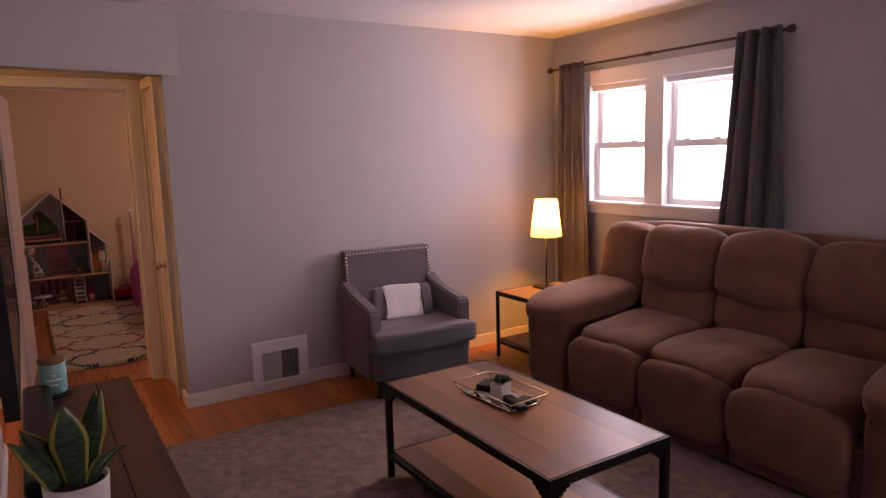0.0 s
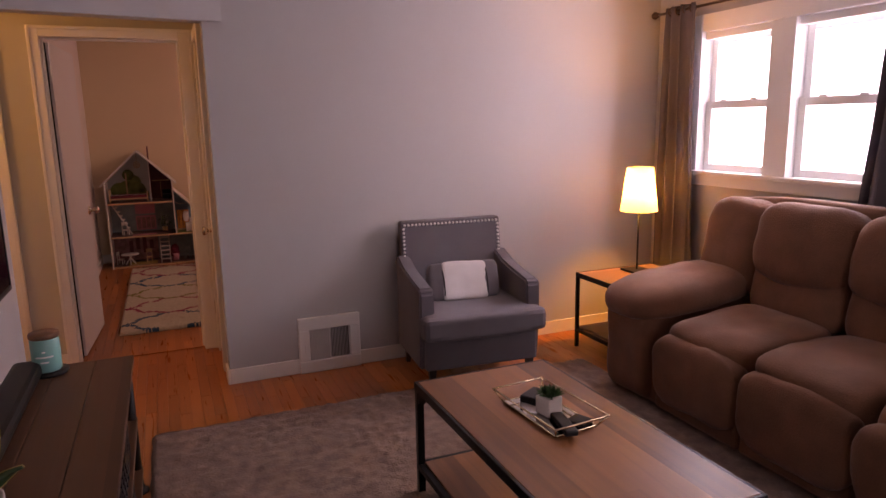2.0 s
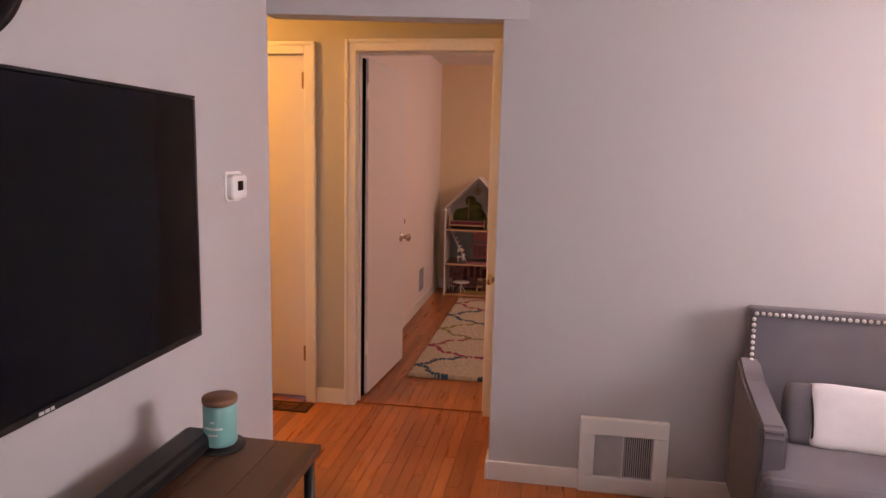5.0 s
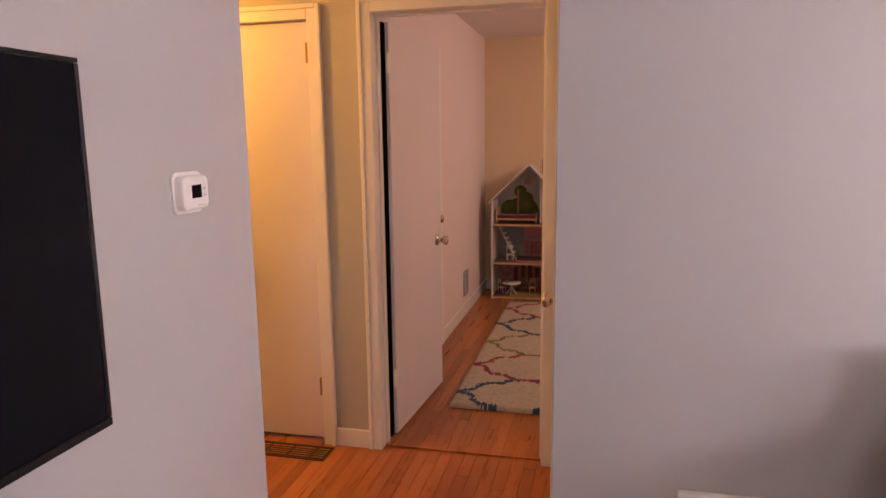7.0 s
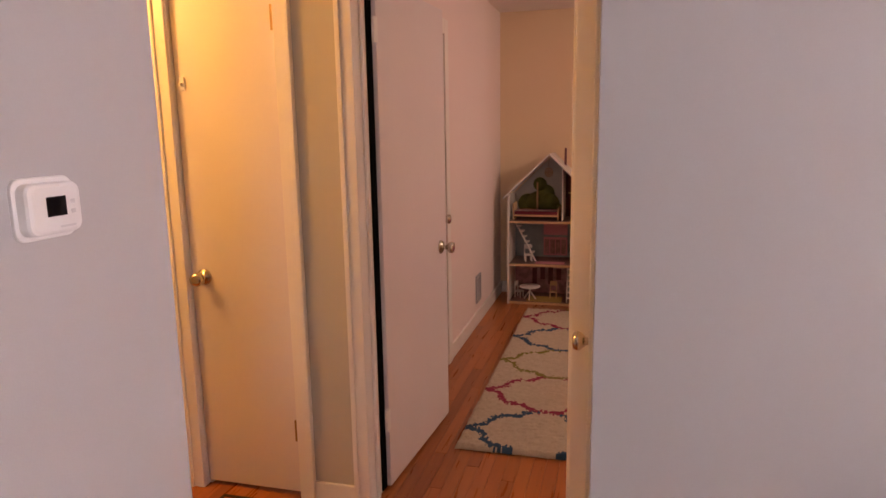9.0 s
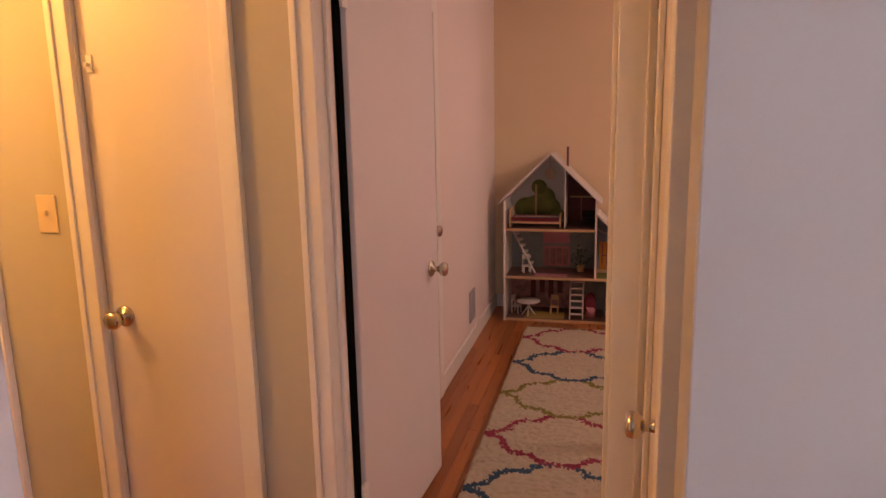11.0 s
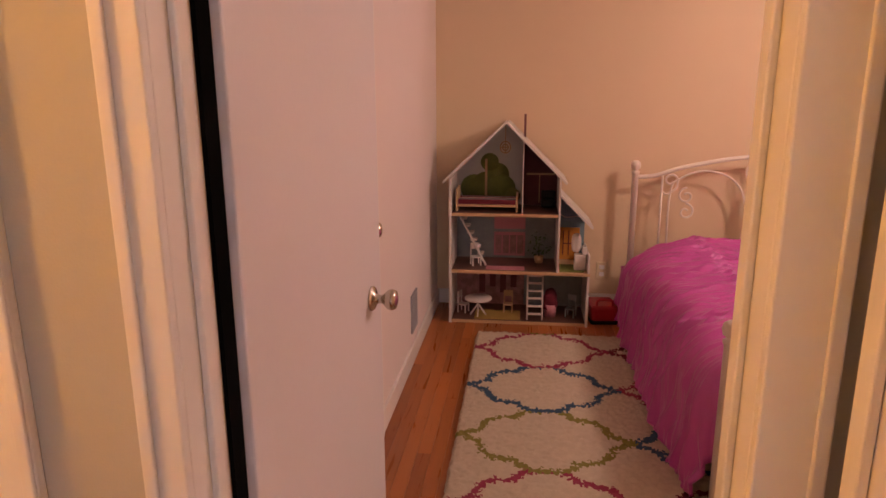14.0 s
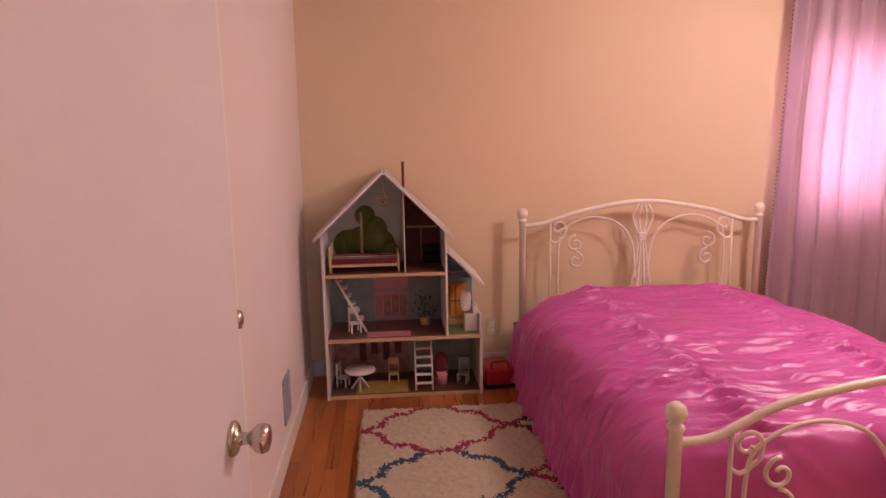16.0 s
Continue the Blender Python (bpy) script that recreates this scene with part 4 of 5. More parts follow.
def television():
    t = thing("television", -0.08, 2.67, 0.91, 0, "large black flat television mounted on the wall", "television")
    boxes("screen", SCREEN, [(-0.002, 0.003, -0.637, 0.637, 0.018, 0.717)], t, 0.001)
    boxes("bezel", BLACK_PLASTIC, [(-0.03, 0.006, -0.648, 0.648, 0, 0.017), (-0.03, 0.006, -0.648, 0.648, 0.718, 0.727), (-0.03, 0.006, -0.648, -0.638, 0.018, 0.717), (-0.03, 0.006, 0.638, 0.648, 0.018, 0.717)], t, 0.002)
    boxes("back_housing", BLACK_PLASTIC, [(-0.075, -0.003, -0.6, 0.6, 0.05, 0.62)], t, 0.01)
    boxes("wall_mount", BLACK_METAL, [(-0.148, -0.076, -0.2, 0.2, 0.2, 0.5)], t, 0.004)
    boxes("brand_mark", VENT_GREY, [(0.006, 0.0072, -0.022, -0.008, 0.005, 0.012), (0.006, 0.0072, -0.004, 0.008, 0.005, 0.012), (0.006, 0.0072, 0.012, 0.022, 0.005, 0.012)], t, 0)
    tubes("cable", BLACK_PLASTIC, [spline([(-0.12, -0.3, 0.1), (-0.13, -0.31, -0.15), (-0.12, -0.25, -0.3), (-0.135, -0.35, -0.5), (-0.12, -0.3, -0.75)])], 0.005, t, 6)
    th = thing("thermostat", -0.23, 3.845, 1.342, 0, "white wall thermostat with a small grey display", "thermostat")
    rounded_plate("back_plate", WHITE_PLASTIC, 0.136, 0.114, 0.022, 0, 0.008, th)
    rounded_plate("body", WHITE_PLASTIC, 0.12, 0.094, 0.018, 0.008, 0.034, th, 0.008)
    boxes("display", SCREEN, [(0.034, 0.0352, -0.022, 0.022, -0.014, 0.022)], th, 0.0004)
    boxes("button", VENT_GREY, [(0.034, 0.036, 0.032, 0.042, 0.006, 0.014), (0.034, 0.036, 0.032, 0.042, -0.012, -0.004)], th, 0.001)
    boxes("brand_bar", VENT_GREY, [(0.034, 0.0347, 0.005, 0.04, -0.036, -0.032)], th, 0)
    c = thing("wall_clock", -0.23, 2.62, 1.895, 0, "round wall clock with dark frame and aged face", "clock")
    q = Vector((1, 0, 0)).to_track_quat("Z", "Y")
    lathe("frame", BLACK_METAL, [(0.185, 0.0), (0.222, 0.0), (0.226, 0.02), (0.215, 0.04), (0.19, 0.042), (0.185, 0.03), (0.185, 0.0)], c, (0, 0, 0), 64, q)
    lathe("face", CLOCK_FACE, [(0, 0.012), (0.186, 0.012), (0.186, 0.018), (0, 0.018)], c, (0, 0, 0), 64, q)
    bm = bmesh.new()
    for k in range(12):
        a = radians(30 * k)
        for d in (-0.014, 0, 0.014) if k % 3 else (-0.02, -0.007, 0.007, 0.02):
            r0, r1 = 0.115, 0.168
            n = Vector((0, math.cos(a), -math.sin(a))) * d
            u = Vector((0, math.sin(a), math.cos(a)))
            tube_into(bm, [Vector((0.02, 0, 0)) + u * r0 + n, Vector((0.02, 0, 0)) + u * r1 + n], 0.0035, 4)
    finish("numeral_bars", bm, BLACK_PLASTIC, c)
    tubes("clock_hands", BLACK_PLASTIC, [[(0.025, 0, 0), (0.025, 0.06, 0.05)], [(0.025, 0, 0), (0.025, -0.03, 0.12)]], 0.004, c)


television()


def wall_vent():
    v = thing("wall_vent", 1.34, 4.36, 0, 0, "white return air grille standing against the wall", "vent")
    w, h = 0.19, 0.345
    boxes("frame", WHITE_PLASTIC, [(-w, w, -0.034, -0.002, 0, 0.075), (-w, w, -0.034, -0.002, h - 0.075, h), (-w, -0.125, -0.034, -0.002, 0.075, h - 0.075), (0.125, w, -0.034, -0.002, 0.075, h - 0.075), (-0.004, 0.004, -0.03, -0.002, 0.075, h - 0.075)], v, 0.005)
    boxes("backing", VENT_DARK, [(-0.126, 0.126, -0.006, -0.001, 0.07, h - 0.07)], v, 0)
    bm = bmesh.new()
    for k in range(13):
        for s, ang in ((-1, 38), (1, -20)):
            x = s * (0.0095 + k * 0.0092)
            add_box(bm, x - 0.0012, x + 0.0012, -0.026, -0.010, 0.076, h - 0.076, 0, 0, Euler((0, 0, radians(ang))))
    tagged(finish("louvre", bm, VENT_GREY, v), kind="stuff")
    boxes("lever", WHITE_PLASTIC, [(-0.155, -0.15, -0.045, -0.033, 0.13, 0.18)], v, 0.002)
    f = thing("floor_vent", -0.55, 4.985, -0.002, 0, "brown metal floor register in the hall", "vent")
    boxes("frame", BROWN_VENT, [(-0.2, 0.2, -0.07, -0.055, 0, 0.006), (-0.2, 0.2, 0.055, 0.07, 0, 0.006), (-0.2, -0.185, -0.055, 0.055, 0, 0.006), (0.185, 0.2, -0.055, 0.055, 0, 0.006)], f, 0.002)
    boxes("slat", BROWN_VENT, [(-0.184, 0.184, -0.05 + 0.02 * k, -0.04 + 0.02 * k, 0, 0.004) for k in range(5)] + [(-0.006 + 0.12 * k, 0.006 + 0.12 * k, -0.055, 0.055, 0, 0.003) for k in (-1, 0, 1)], f, 0.001)
    s = thing("light_switch", -1.02, 5.10, 1.22, 0, "ivory light switch plate on the hall wall", "switch")
    boxes("plate", IVORY, [(-0.035, 0.035, -0.006, 0, -0.058, 0.058)], s, 0.003)
    boxes("toggle", IVORY, [(-0.005, 0.005, -0.018, -0.006, -0.004, 0.012)], s, 0.002)
    d = thing("hall_ceiling_lamp", -1.5, 4.4, 2.425, 0, "lit brass ring ceiling lamp in the hall", "lamp")
    lathe("canopy", BRASS, [(0, -0.001), (0.07, -0.001), (0.075, -0.02), (0.02, -0.04), (0.018, -0.1), (0, -0.1)], d)


wall_vent()


# ---------------------------------------------------------------- bedroom things
def shag_rug():
    """A cream rug with rows of coloured ogee outlines."""
    x0, x1, y0, y1 = 0.085, 1.78, 5.65, 8.06
    nx, ny = 190, 270
    half = [(0.0, 0.243), (0.06, 0.24), (0.105, 0.213), (0.122, 0.175), (0.165, 0.172), (0.215, 0.158), (0.25, 0.125), (0.26, 0.085), (0.272, 0.05), (0.31, 0.03), (0.36, 0.0)]
    loop = [Vector((sx * x, sy * y)) for sx, sy, seq in ((1, 1, half), (1, -1, half[::-1]), (-1, -1, half), (-1, 1, half[::-1])) for x, y in seq]
    a = np.array([tuple(p) for p in loop])
    b = np.roll(a, -1, 0)
    xs, ys = np.meshgrid((np.arange(nx) + 0.5) / nx * (x1 - x0) + x0, (np.arange(ny) + 0.5) / ny * (y1 - y0) + y0)
    jit = np.random.RandomState(3)
    px = xs + jit.normal(0, 0.006, xs.shape)
    py = ys + jit.normal(0, 0.006, xs.shape)
    index = np.zeros(xs.shape, int)
    for col in range(3):
        for row in range(-1, 7):
            cx, cy = 0.46 + 0.36 * col * 2 - 0.0, 7.80 - 0.49 * row
            d = np.full(xs.shape, 9.0)
            for (ax, ay), (bx, by) in zip(a, b):
                ex, ey = bx - ax, by - ay
                k = ex * ex + ey * ey
                if k < 1e-9:
                    continue
                t = np.clip(((px - cx - ax) * ex + (py - cy - ay) * ey) / k, 0, 1)
                d = np.minimum(d, np.hypot(px - cx - ax - t * ex, py - cy - ay - t * ey))
            colour = (1, 2, 3)[row % 3] if col == 0 else (4, 1, 2)[row % 3]
            index[(d < 0.0165) & (index == 0)] = colour
    bm = bmesh.new()
    grid = []
    for j in range(ny + 1):
        line = []
        for i in range(nx + 1):
            x, y = x0 + (x1 - x0) * i / nx, y0 + (y1 - y0) * j / ny
            e = min(i, nx - i, j, ny - j)
            z = (0.028 + 0.011 * noise.noise(Vector((x * 55, y * 55, 0))) + 0.006 * noise.noise(Vector((x * 120, y * 120, 5)))) if e else 0.004
            w = Vector((noise.noise(Vector((x * 40, y * 40, 9))), noise.noise(Vector((x * 40, y * 40, 19))), 0)) * 0.009
            line.append(bm.verts.new(Vector((x, y, z)) + w))
        grid.append(line)
    for j in range(ny):
        for i in range(nx):
            f = bm.faces.new((grid[j][i], grid[j][i + 1], grid[j + 1][i + 1], grid[j + 1][i]))
            f.material_index = int(index[j, i])
    return tagged(finish("shag_rug", bm, [CREAM, YARN_RED, YARN_BLUE, YARN_GREEN, YARN_DARK], None, True), "cream shag rug with coloured ogee outlines", "rug")


shag_rug()


def doll_house():
    h = thing("doll_house", 0.0, 8.27, 0, 0, "three-storey white wooden doll house with pine shelves", "doll house")
    L, M, R, D = -0.105, 0.555, 0.742, 0.36
    EAVE, PEAK, PX = 0.915, 1.255, 0.235
    z1, z2 = 0.325, 0.685
    boxes("side_wall", DH_WHITE, [(L, L + 0.012, 0, D, 0, EAVE)], h, 0.002)
    boxes("side_wall", DH_WHITE, [(M, M + 0.012, 0, D, z1, EAVE)], h, 0.002)
    boxes("side_wall", DH_WHITE, [(R, R + 0.012, 0, D, 0, z1 + 0.13)], h, 0.002)
    boxes("floor_board", PINE, [(L + 0.012, R, 0, D, 0, 0.018)], h, 0.002)
    boxes("floor_board", PINE, [(L - 0.006, R + 0.016, -0.006, D, z1, z1 + 0.018)], h, 0.002)
    boxes("floor_board", PINE, [(L + 0.012, M, -0.004, D, z2, z2 + 0.018)], h, 0.002)
    for right, z in ((M, z1), (M, z2), (R, 0.0)):
        boxes("carpet_print", DH_FLOOR, [(L + 0.014, right - 0.002, 0.01, D - 0.02, z + 0.019, z + 0.021)], h, 0)
    boxes("divider", DH_WHITE, [(0.335, 0.341, 0.02, D - 0.012, z2 + 0.021, 1.14)], h, 0.001)
    boxes("chimney", DH_WINE, [(0.336, 0.35, 0.2, 0.26, 1.13, 1.29)], h, 0.001)

    def back(name, mat, pts):
        bm = bmesh.new()
        v = [bm.verts.new((x, D - 0.011, z)) for x, z in pts]
        f = bm.faces.new(v)
        g = bmesh.ops.extrude_face_region(bm, geom=[f])
        for q in g["geom"]:
            if isinstance(q, bmesh.types.BMVert):
                q.co.y += 0.006
        finish(name, bm, mat, h)

    back("back_print", DH_SKY, [(L + 0.012, z2), (0.335, z2), (0.335, 1.15), (PX, PEAK - 0.02), (L + 0.012, EAVE)])
    back("back_print", DH_WINE, [(0.341, z2), (M, z2), (M, EAVE), (0.341, 1.145)])
    back("back_print", DH_TEAL, [(L + 0.012, z1), (M, z1), (M, z2), (L + 0.012, z2)])
    back("back_print", DH_BLUE, [(M + 0.012, z1), (R, z1), (R, 0.63), (M + 0.012, 0.80)])
    back("back_print", DH_ROSE, [(L + 0.012, 0.018), (0.36, 0.018), (0.36, z1), (L + 0.012, z1)])
    back("back_print", DH_TEAL, [(0.36, 0.018), (R, 0.018), (R, z1), (0.36, z1)])
    # printed hill and tree, wardrobe, dresser, siding, door
    rng = random.Random(2)
    for k, (x, z, r) in enumerate(((0.0, 0.77, 0.1), (0.1, 0.80, 0.11), (0.17, 0.90, 0.085), (0.2, 0.76, 0.1), (0.27, 0.74, 0.055), (0.12, 0.98, 0.065))):
        lathe("tree_print", DH_GREEN, [(0, 0), (r * 0.9, 0), (r * 0.9, 0.001 + 0.0004 * k), (0, 0.001 + 0.0004 * k)], h, (x if x > 0.02 else 0.02, D - 0.0125, max(z, 0.71 + r)), 20, Vector((0, -1, 0)).to_track_quat("Z", "Y"))
    boxes("print_panel", PINE, [(0.09, 0.105, D - 0.018, D - 0.0155, z2 + 0.02, 1.0)], h, 0)
    boxes("print_panel", PINE, [(0.36, 0.54, D - 0.016, D - 0.014, 0.9, 0.912), (0.44, 0.446, D - 0.016, D - 0.014, 0.72, 0.9)], h, 0)
    for za, zb in ((0.36, 0.52), (0.54, 0.66)):
        boxes("print_panel", PINK, [(0.155, 0.36, D - 0.015, D - 0.012, za, zb)], h, 0)
    for k in range(4):
        boxes("print_panel", DH_ROSE, [(0.165 + 0.048 * k, 0.205 + 0.048 * k, D - 0.018, D - 0.0155, 0.375, 0.5)], h, 0)
    boxes("siding_board", DH_BLUE, [(M + 0.014, R - 0.002, D - 0.016, D - 0.012, 0.57 + 0.03 * k, 0.596 + 0.03 * k) for k in range(3)], h, 0.001)
    boxes("door_print", DH_ORANGE, [(M + 0.03, R - 0.03, D - 0.02, D - 0.0165, z1 + 0.02, 0.56)], h, 0.001)
    boxes("door_print_bars", DH_WINE, [(M + 0.05, M + 0.056, D - 0.024, D - 0.021, z1 + 0.05, 0.54), (M + 0.085, M + 0.091, D - 0.024, D - 0.021, z1 + 0.05, 0.54), (M + 0.05, M + 0.12, D - 0.024, D - 0.021, 0.45, 0.456)], h, 0)
    boxes("print_panel", DH_WINE, [(0.06 + 0.07 * k, 0.10 + 0.07 * k, D - 0.016, D - 0.012, 0.1 + 0.04 * (k % 2), 0.24 + 0.05 * (k % 3)) for k in range(4)], h, 0)
    boxes("mat_print", DH_OCHRE, [(0.05, 0.34, 0.02, 0.2, 0.0215, 0.024)], h, 0)
    boxes("mat_print", PINK, [(0.12, 0.36, 0.02, 0.11, z1 + 0.0215, z1 + 0.024)], h, 0)
    boxes("mat_print", DH_GREEN, [(M + 0.02, R - 0.02, 0.02, 0.2, z1 + 0.019, z1 + 0.022)], h, 0)
    # roof boards
    def roof(x0, za, x1, zb, name="roof_board"):
        bm = bmesh.new()
        d = Vector((x1 - x0, 0, zb - za)).normalized()
        n = Vector((-d.z, 0, d.x)) * (1 if d.x > 0 else -1)
        pts = [Vector((x0, 0, za)), Vector((x1, 0, zb)), Vector((x1, 0, zb)) + n * 0.013, Vector((x0, 0, za)) + n * 0.013]
        f = [bm.verts.new(p + Vector((0, -0.012, 0))) for p in pts]
        b = [bm.verts.new(p + Vector((0, D, 0))) for p in pts]
        bm.faces.new(f), bm.faces.new(b)
        for k in range(4):
            bm.faces.new((f[k], f[(k + 1) % 4], b[(k + 1) % 4], b[k]))
        finish(name, bm, DH_WHITE, h)

    roof(L - 0.035, EAVE - 0.03, PX, PEAK - 0.015)
    roof(M + 0.04, EAVE - 0.03, PX, PEAK - 0.015)
    roof(R + 0.015, 0.62, M + 0.01, 0.81)
    boxes("gable_trim", DH_WHITE, [(L - 0.002, L + 0.014, -0.01, 0.0, 0.0, EAVE)], h, 0.001)
    boxes("gable_trim", DH_WHITE, [(R - 0.001, R + 0.013, -0.01, 0.0, 0.0, z1)], h, 0.001)
    # hanging medallion
    tubes("chain", BRASS, [[(PX - 0.005, -0.006, 1.235), (PX - 0.005, -0.006, 1.14)]], 0.0025, h, 6)
    ring = [(PX - 0.005 + 0.03 * math.cos(a * math.pi / 10), -0.006, 1.105 + 0.034 * math.sin(a * math.pi / 10)) for a in range(20)]
    tubes("medallion", BRASS, [ring, [(p[0] * 0.55 + (PX - 0.005) * 0.45, p[1], p[2] * 0.55 + 1.105 * 0.45) for p in ring]], 0.004, h, 6, True)
    tubes("medallion_cross", BRASS, [[(PX - 0.03, -0.006, 1.105), (PX + 0.02, -0.006, 1.105)], [(PX - 0.005, -0.006, 1.135), (PX - 0.005, -0.006, 1.075)]], 0.003, h, 6)
    tubes("fairy_lights", DH_WHITE, [spline([(M + 0.014, D - 0.03, 0.66), (0.62, D - 0.03, 0.63), (0.70, D - 0.03, 0.635), (0.735, D - 0.03, 0.6)])], 0.003, h, 5)
    # stairs
    for k in range(6):
        boxes("stair", DH_WHITE, [(0.385, 0.475, 0.03 + 0.018 * k, 0.05 + 0.018 * k, 0.055 + 0.045 * k, 0.065 + 0.045 * k)], h, 0.001)
    for x in (0.383, 0.477):
        tubes("stair_rail", DH_WHITE, [[(x, 0.03, 0.022), (x, 0.14, 0.32)]], 0.006, h, 6)
    for k in range(6):
        boxes("stair", DH_WHITE, [(-0.05 + 0.022 * k, -0.01 + 0.022 * k, 0.12, 0.19, 0.64 - 0.045 * k, 0.65 - 0.045 * k)], h, 0.001)
    tubes("stair_rail", DH_WHITE, [[(-0.055, 0.12, 0.675), (0.115, 0.12, z1 + 0.023)]], 0.007, h, 6)
    # furniture
    b = thing("doll_bed", 0.12, 8.4, z2 + 0.0215, 0, "pine doll bed with striped blanket", "doll bed")
    boxes("frame", PINE, [(-0.19, -0.178, -0.09, 0.09, 0, 0.14), (0.178, 0.19, -0.09, 0.09, 0, 0.1), (-0.182, 0.182, -0.088, 0.088, 0.03, 0.045)], b, 0.003)
    boxes("blanket", [YARN_DARK, DH_TEAL, DH_WHITE, RED], [(-0.176, 0.176, -0.088 + 0.022 * k, -0.067 + 0.022 * k, 0.046, 0.075, (0, 1, 0, 2, 3, 0, 1, 0)[k]) for k in range(8)], b, 0.003)
    t = thing("doll_table", 0.07, 8.37, 0.0215, 0, "white round doll table", "doll table")
    lathe("top", DH_WHITE, [(0, 0.105), (0.085, 0.105), (0.088, 0.11), (0.085, 0.117), (0, 0.117)], t)
    tubes("legs", DH_WHITE, [[(-0.05, 0, 0), (0.02, 0, 0.105)], [(0.05, 0, 0), (-0.02, 0, 0.105)], [(0, -0.05, 0), (0, 0.02, 0.105)]], 0.006, t, 6)

    def doll_chair(x, y, z, mat, rz=0, label="small doll chair"):
        c = thing("doll_chair", x, y, z, rz, label, "doll chair", "doll house chairs")
        boxes("seat", mat, [(-0.03, 0.03, -0.03, 0.03, 0.05, 0.058)], c, 0.002)
        for sx, sy in ((-1, -1), (-1, 1), (1, -1), (1, 1)):
            boxes("leg", mat, [(sx * 0.026 - 0.004, sx * 0.026 + 0.004, sy * 0.026 - 0.004, sy * 0.026 + 0.004, 0, 0.05)], c, 0.001)
        boxes("back", mat, [(-0.03, -0.022, 0.022, 0.03, 0.058, 0.14), (0.022, 0.03, 0.022, 0.03, 0.058, 0.14), (-0.022, 0.022, 0.022, 0.03, 0.1, 0.14)], c, 0.002)

    doll_chair(-0.03, 8.42, 0.0215, DH_WHITE, 70, "white wooden doll chair by the table")
    doll_chair(0.26, 8.45, 0.0215, PINE, 0, "pine doll chair with turned legs")
    doll_chair(0.66, 8.4, 0.0215, DH_TEAL, -20, "teal wooden doll chair")
    doll_chair(0.05, 8.4, z1 + 0.0215, DH_WHITE, 20, "white wooden doll chair upstairs")
    v = thing("doll_vanity", 0.70, 8.36, z1 + 0.02, 0, "white doll vanity with round mirror", "doll furniture")
    boxes("body", DH_WHITE, [(-0.035, 0.035, -0.03, 0.03, 0, 0.1)], v, 0.006)
    cushion("mirror", DH_WHITE, (-0.025, 0.0, 0.17), (0.06, 0.03, 0.12), 3, v, 6, 0.001)
    boxes("tank", DH_WHITE, [(0.01, 0.04, -0.03, 0.03, 0.1, 0.15)], v, 0.006)
    pl = thing("doll_plant", 0.45, 8.5, z1 + 0.0215, 0, "tiny potted green doll plant", "doll plant")
    lathe("pot", PINE, [(0, 0), (0.025, 0), (0.03, 0.045), (0, 0.045)], pl, steps=12)
    bm = bmesh.new()
    for k in range(60):
        a, e, r = rng.random() * 6.28, rng.random() * 1.3, 0.06 + 0.09 * rng.random()
        d = Vector((math.cos(a) * math.cos(e) * 0.6, math.sin(a) * math.cos(e) * 0.5, math.sin(e)))
        p = Vector((0, 0, 0.06)) + d * r
        s = Vector((rng.random() - 0.5, rng.random() - 0.5, rng.random() - 0.5)).normalized() * 0.014
        u = d.cross(s).normalized() * 0.008
        bm.faces.new([bm.verts.new(q) for q in (p - s, p + u, p + s, p - u)])
    tube_into(bm, [(0, 0, 0.04), (0, 0, 0.13)], 0.004, 5)
    finish("leaves", bm, SUCCULENT, pl)
    bg = thing("doll_basket", 0.53, 8.4, 0.0215, 0, "red striped doll basket with doll clothes", "doll basket")
    lathe("basket", PINK, [(0, 0), (0.035, 0), (0.042, 0.08), (0.036, 0.08), (0.03, 0.02), (0, 0.02)], bg, steps=16)
    cushion("clothes", YARN_DARK, (0, 0, 0.1), (0.09, 0.07, 0.16), 2.4, bg, 6, 0.012, None, 20)
    oct_ = thing("doll_armchair", 0.5, 8.55, z2 + 0.0215, 0, "dark doll armchair in the attic", "doll chair")
    boxes("body", BLACK_PLASTIC, [(-0.045, 0.045, -0.04, 0.04, 0.0, 0.05), (-0.045, 0.045, 0.025, 0.04, 0.05, 0.1)], oct_, 0.01)
    bx = thing("toy_case", 0.855, 8.43, 0, 6, "small red toy case on the floor", "toy case")
    boxes("case", RED, [(-0.085, 0.085, -0.11, 0.11, 0.004, 0.12)], bx, 0.02)
    boxes("dark_base", BLACK_PLASTIC, [(-0.087, 0.087, -0.112, 0.112, 0.0, 0.03)], bx, 0.008)
    tubes("handle", RED, [spline([(-0.05, -0.09, 0.115), (-0.04, -0.09, 0.155), (0.04, -0.09, 0.155), (0.05, -0.09, 0.115)])], 0.008, bx)
    o = thing("wall_outlet", 0.872, 8.67, 0.26, 0, "ivory duplex wall outlet", "outlet")
    boxes("plate", IVORY, [(-0.036, 0.036, -0.006, 0, -0.058, 0.058)], o, 0.003)
    boxes("socket", WHITE_PLASTIC, [(-0.016, 0.016, -0.009, -0.006, z - 0.014, z + 0.014) for z in (-0.024, 0.024)], o, 0.003)
    w = thing("side_wall_vent", -0.235, 7.68, 0.27, 0, "grey metal register low on the side wall", "vent")
    boxes("frame", VENT_STEEL, [(0, 0.01, -0.085, 0.085, -0.105, -0.085), (0, 0.01, -0.085, 0.085, 0.085, 0.105), (0, 0.01, -0.085, -0.065, -0.085, 0.085), (0, 0.01, 0.065, 0.085, -0.085, 0.085)], w, 0.002)
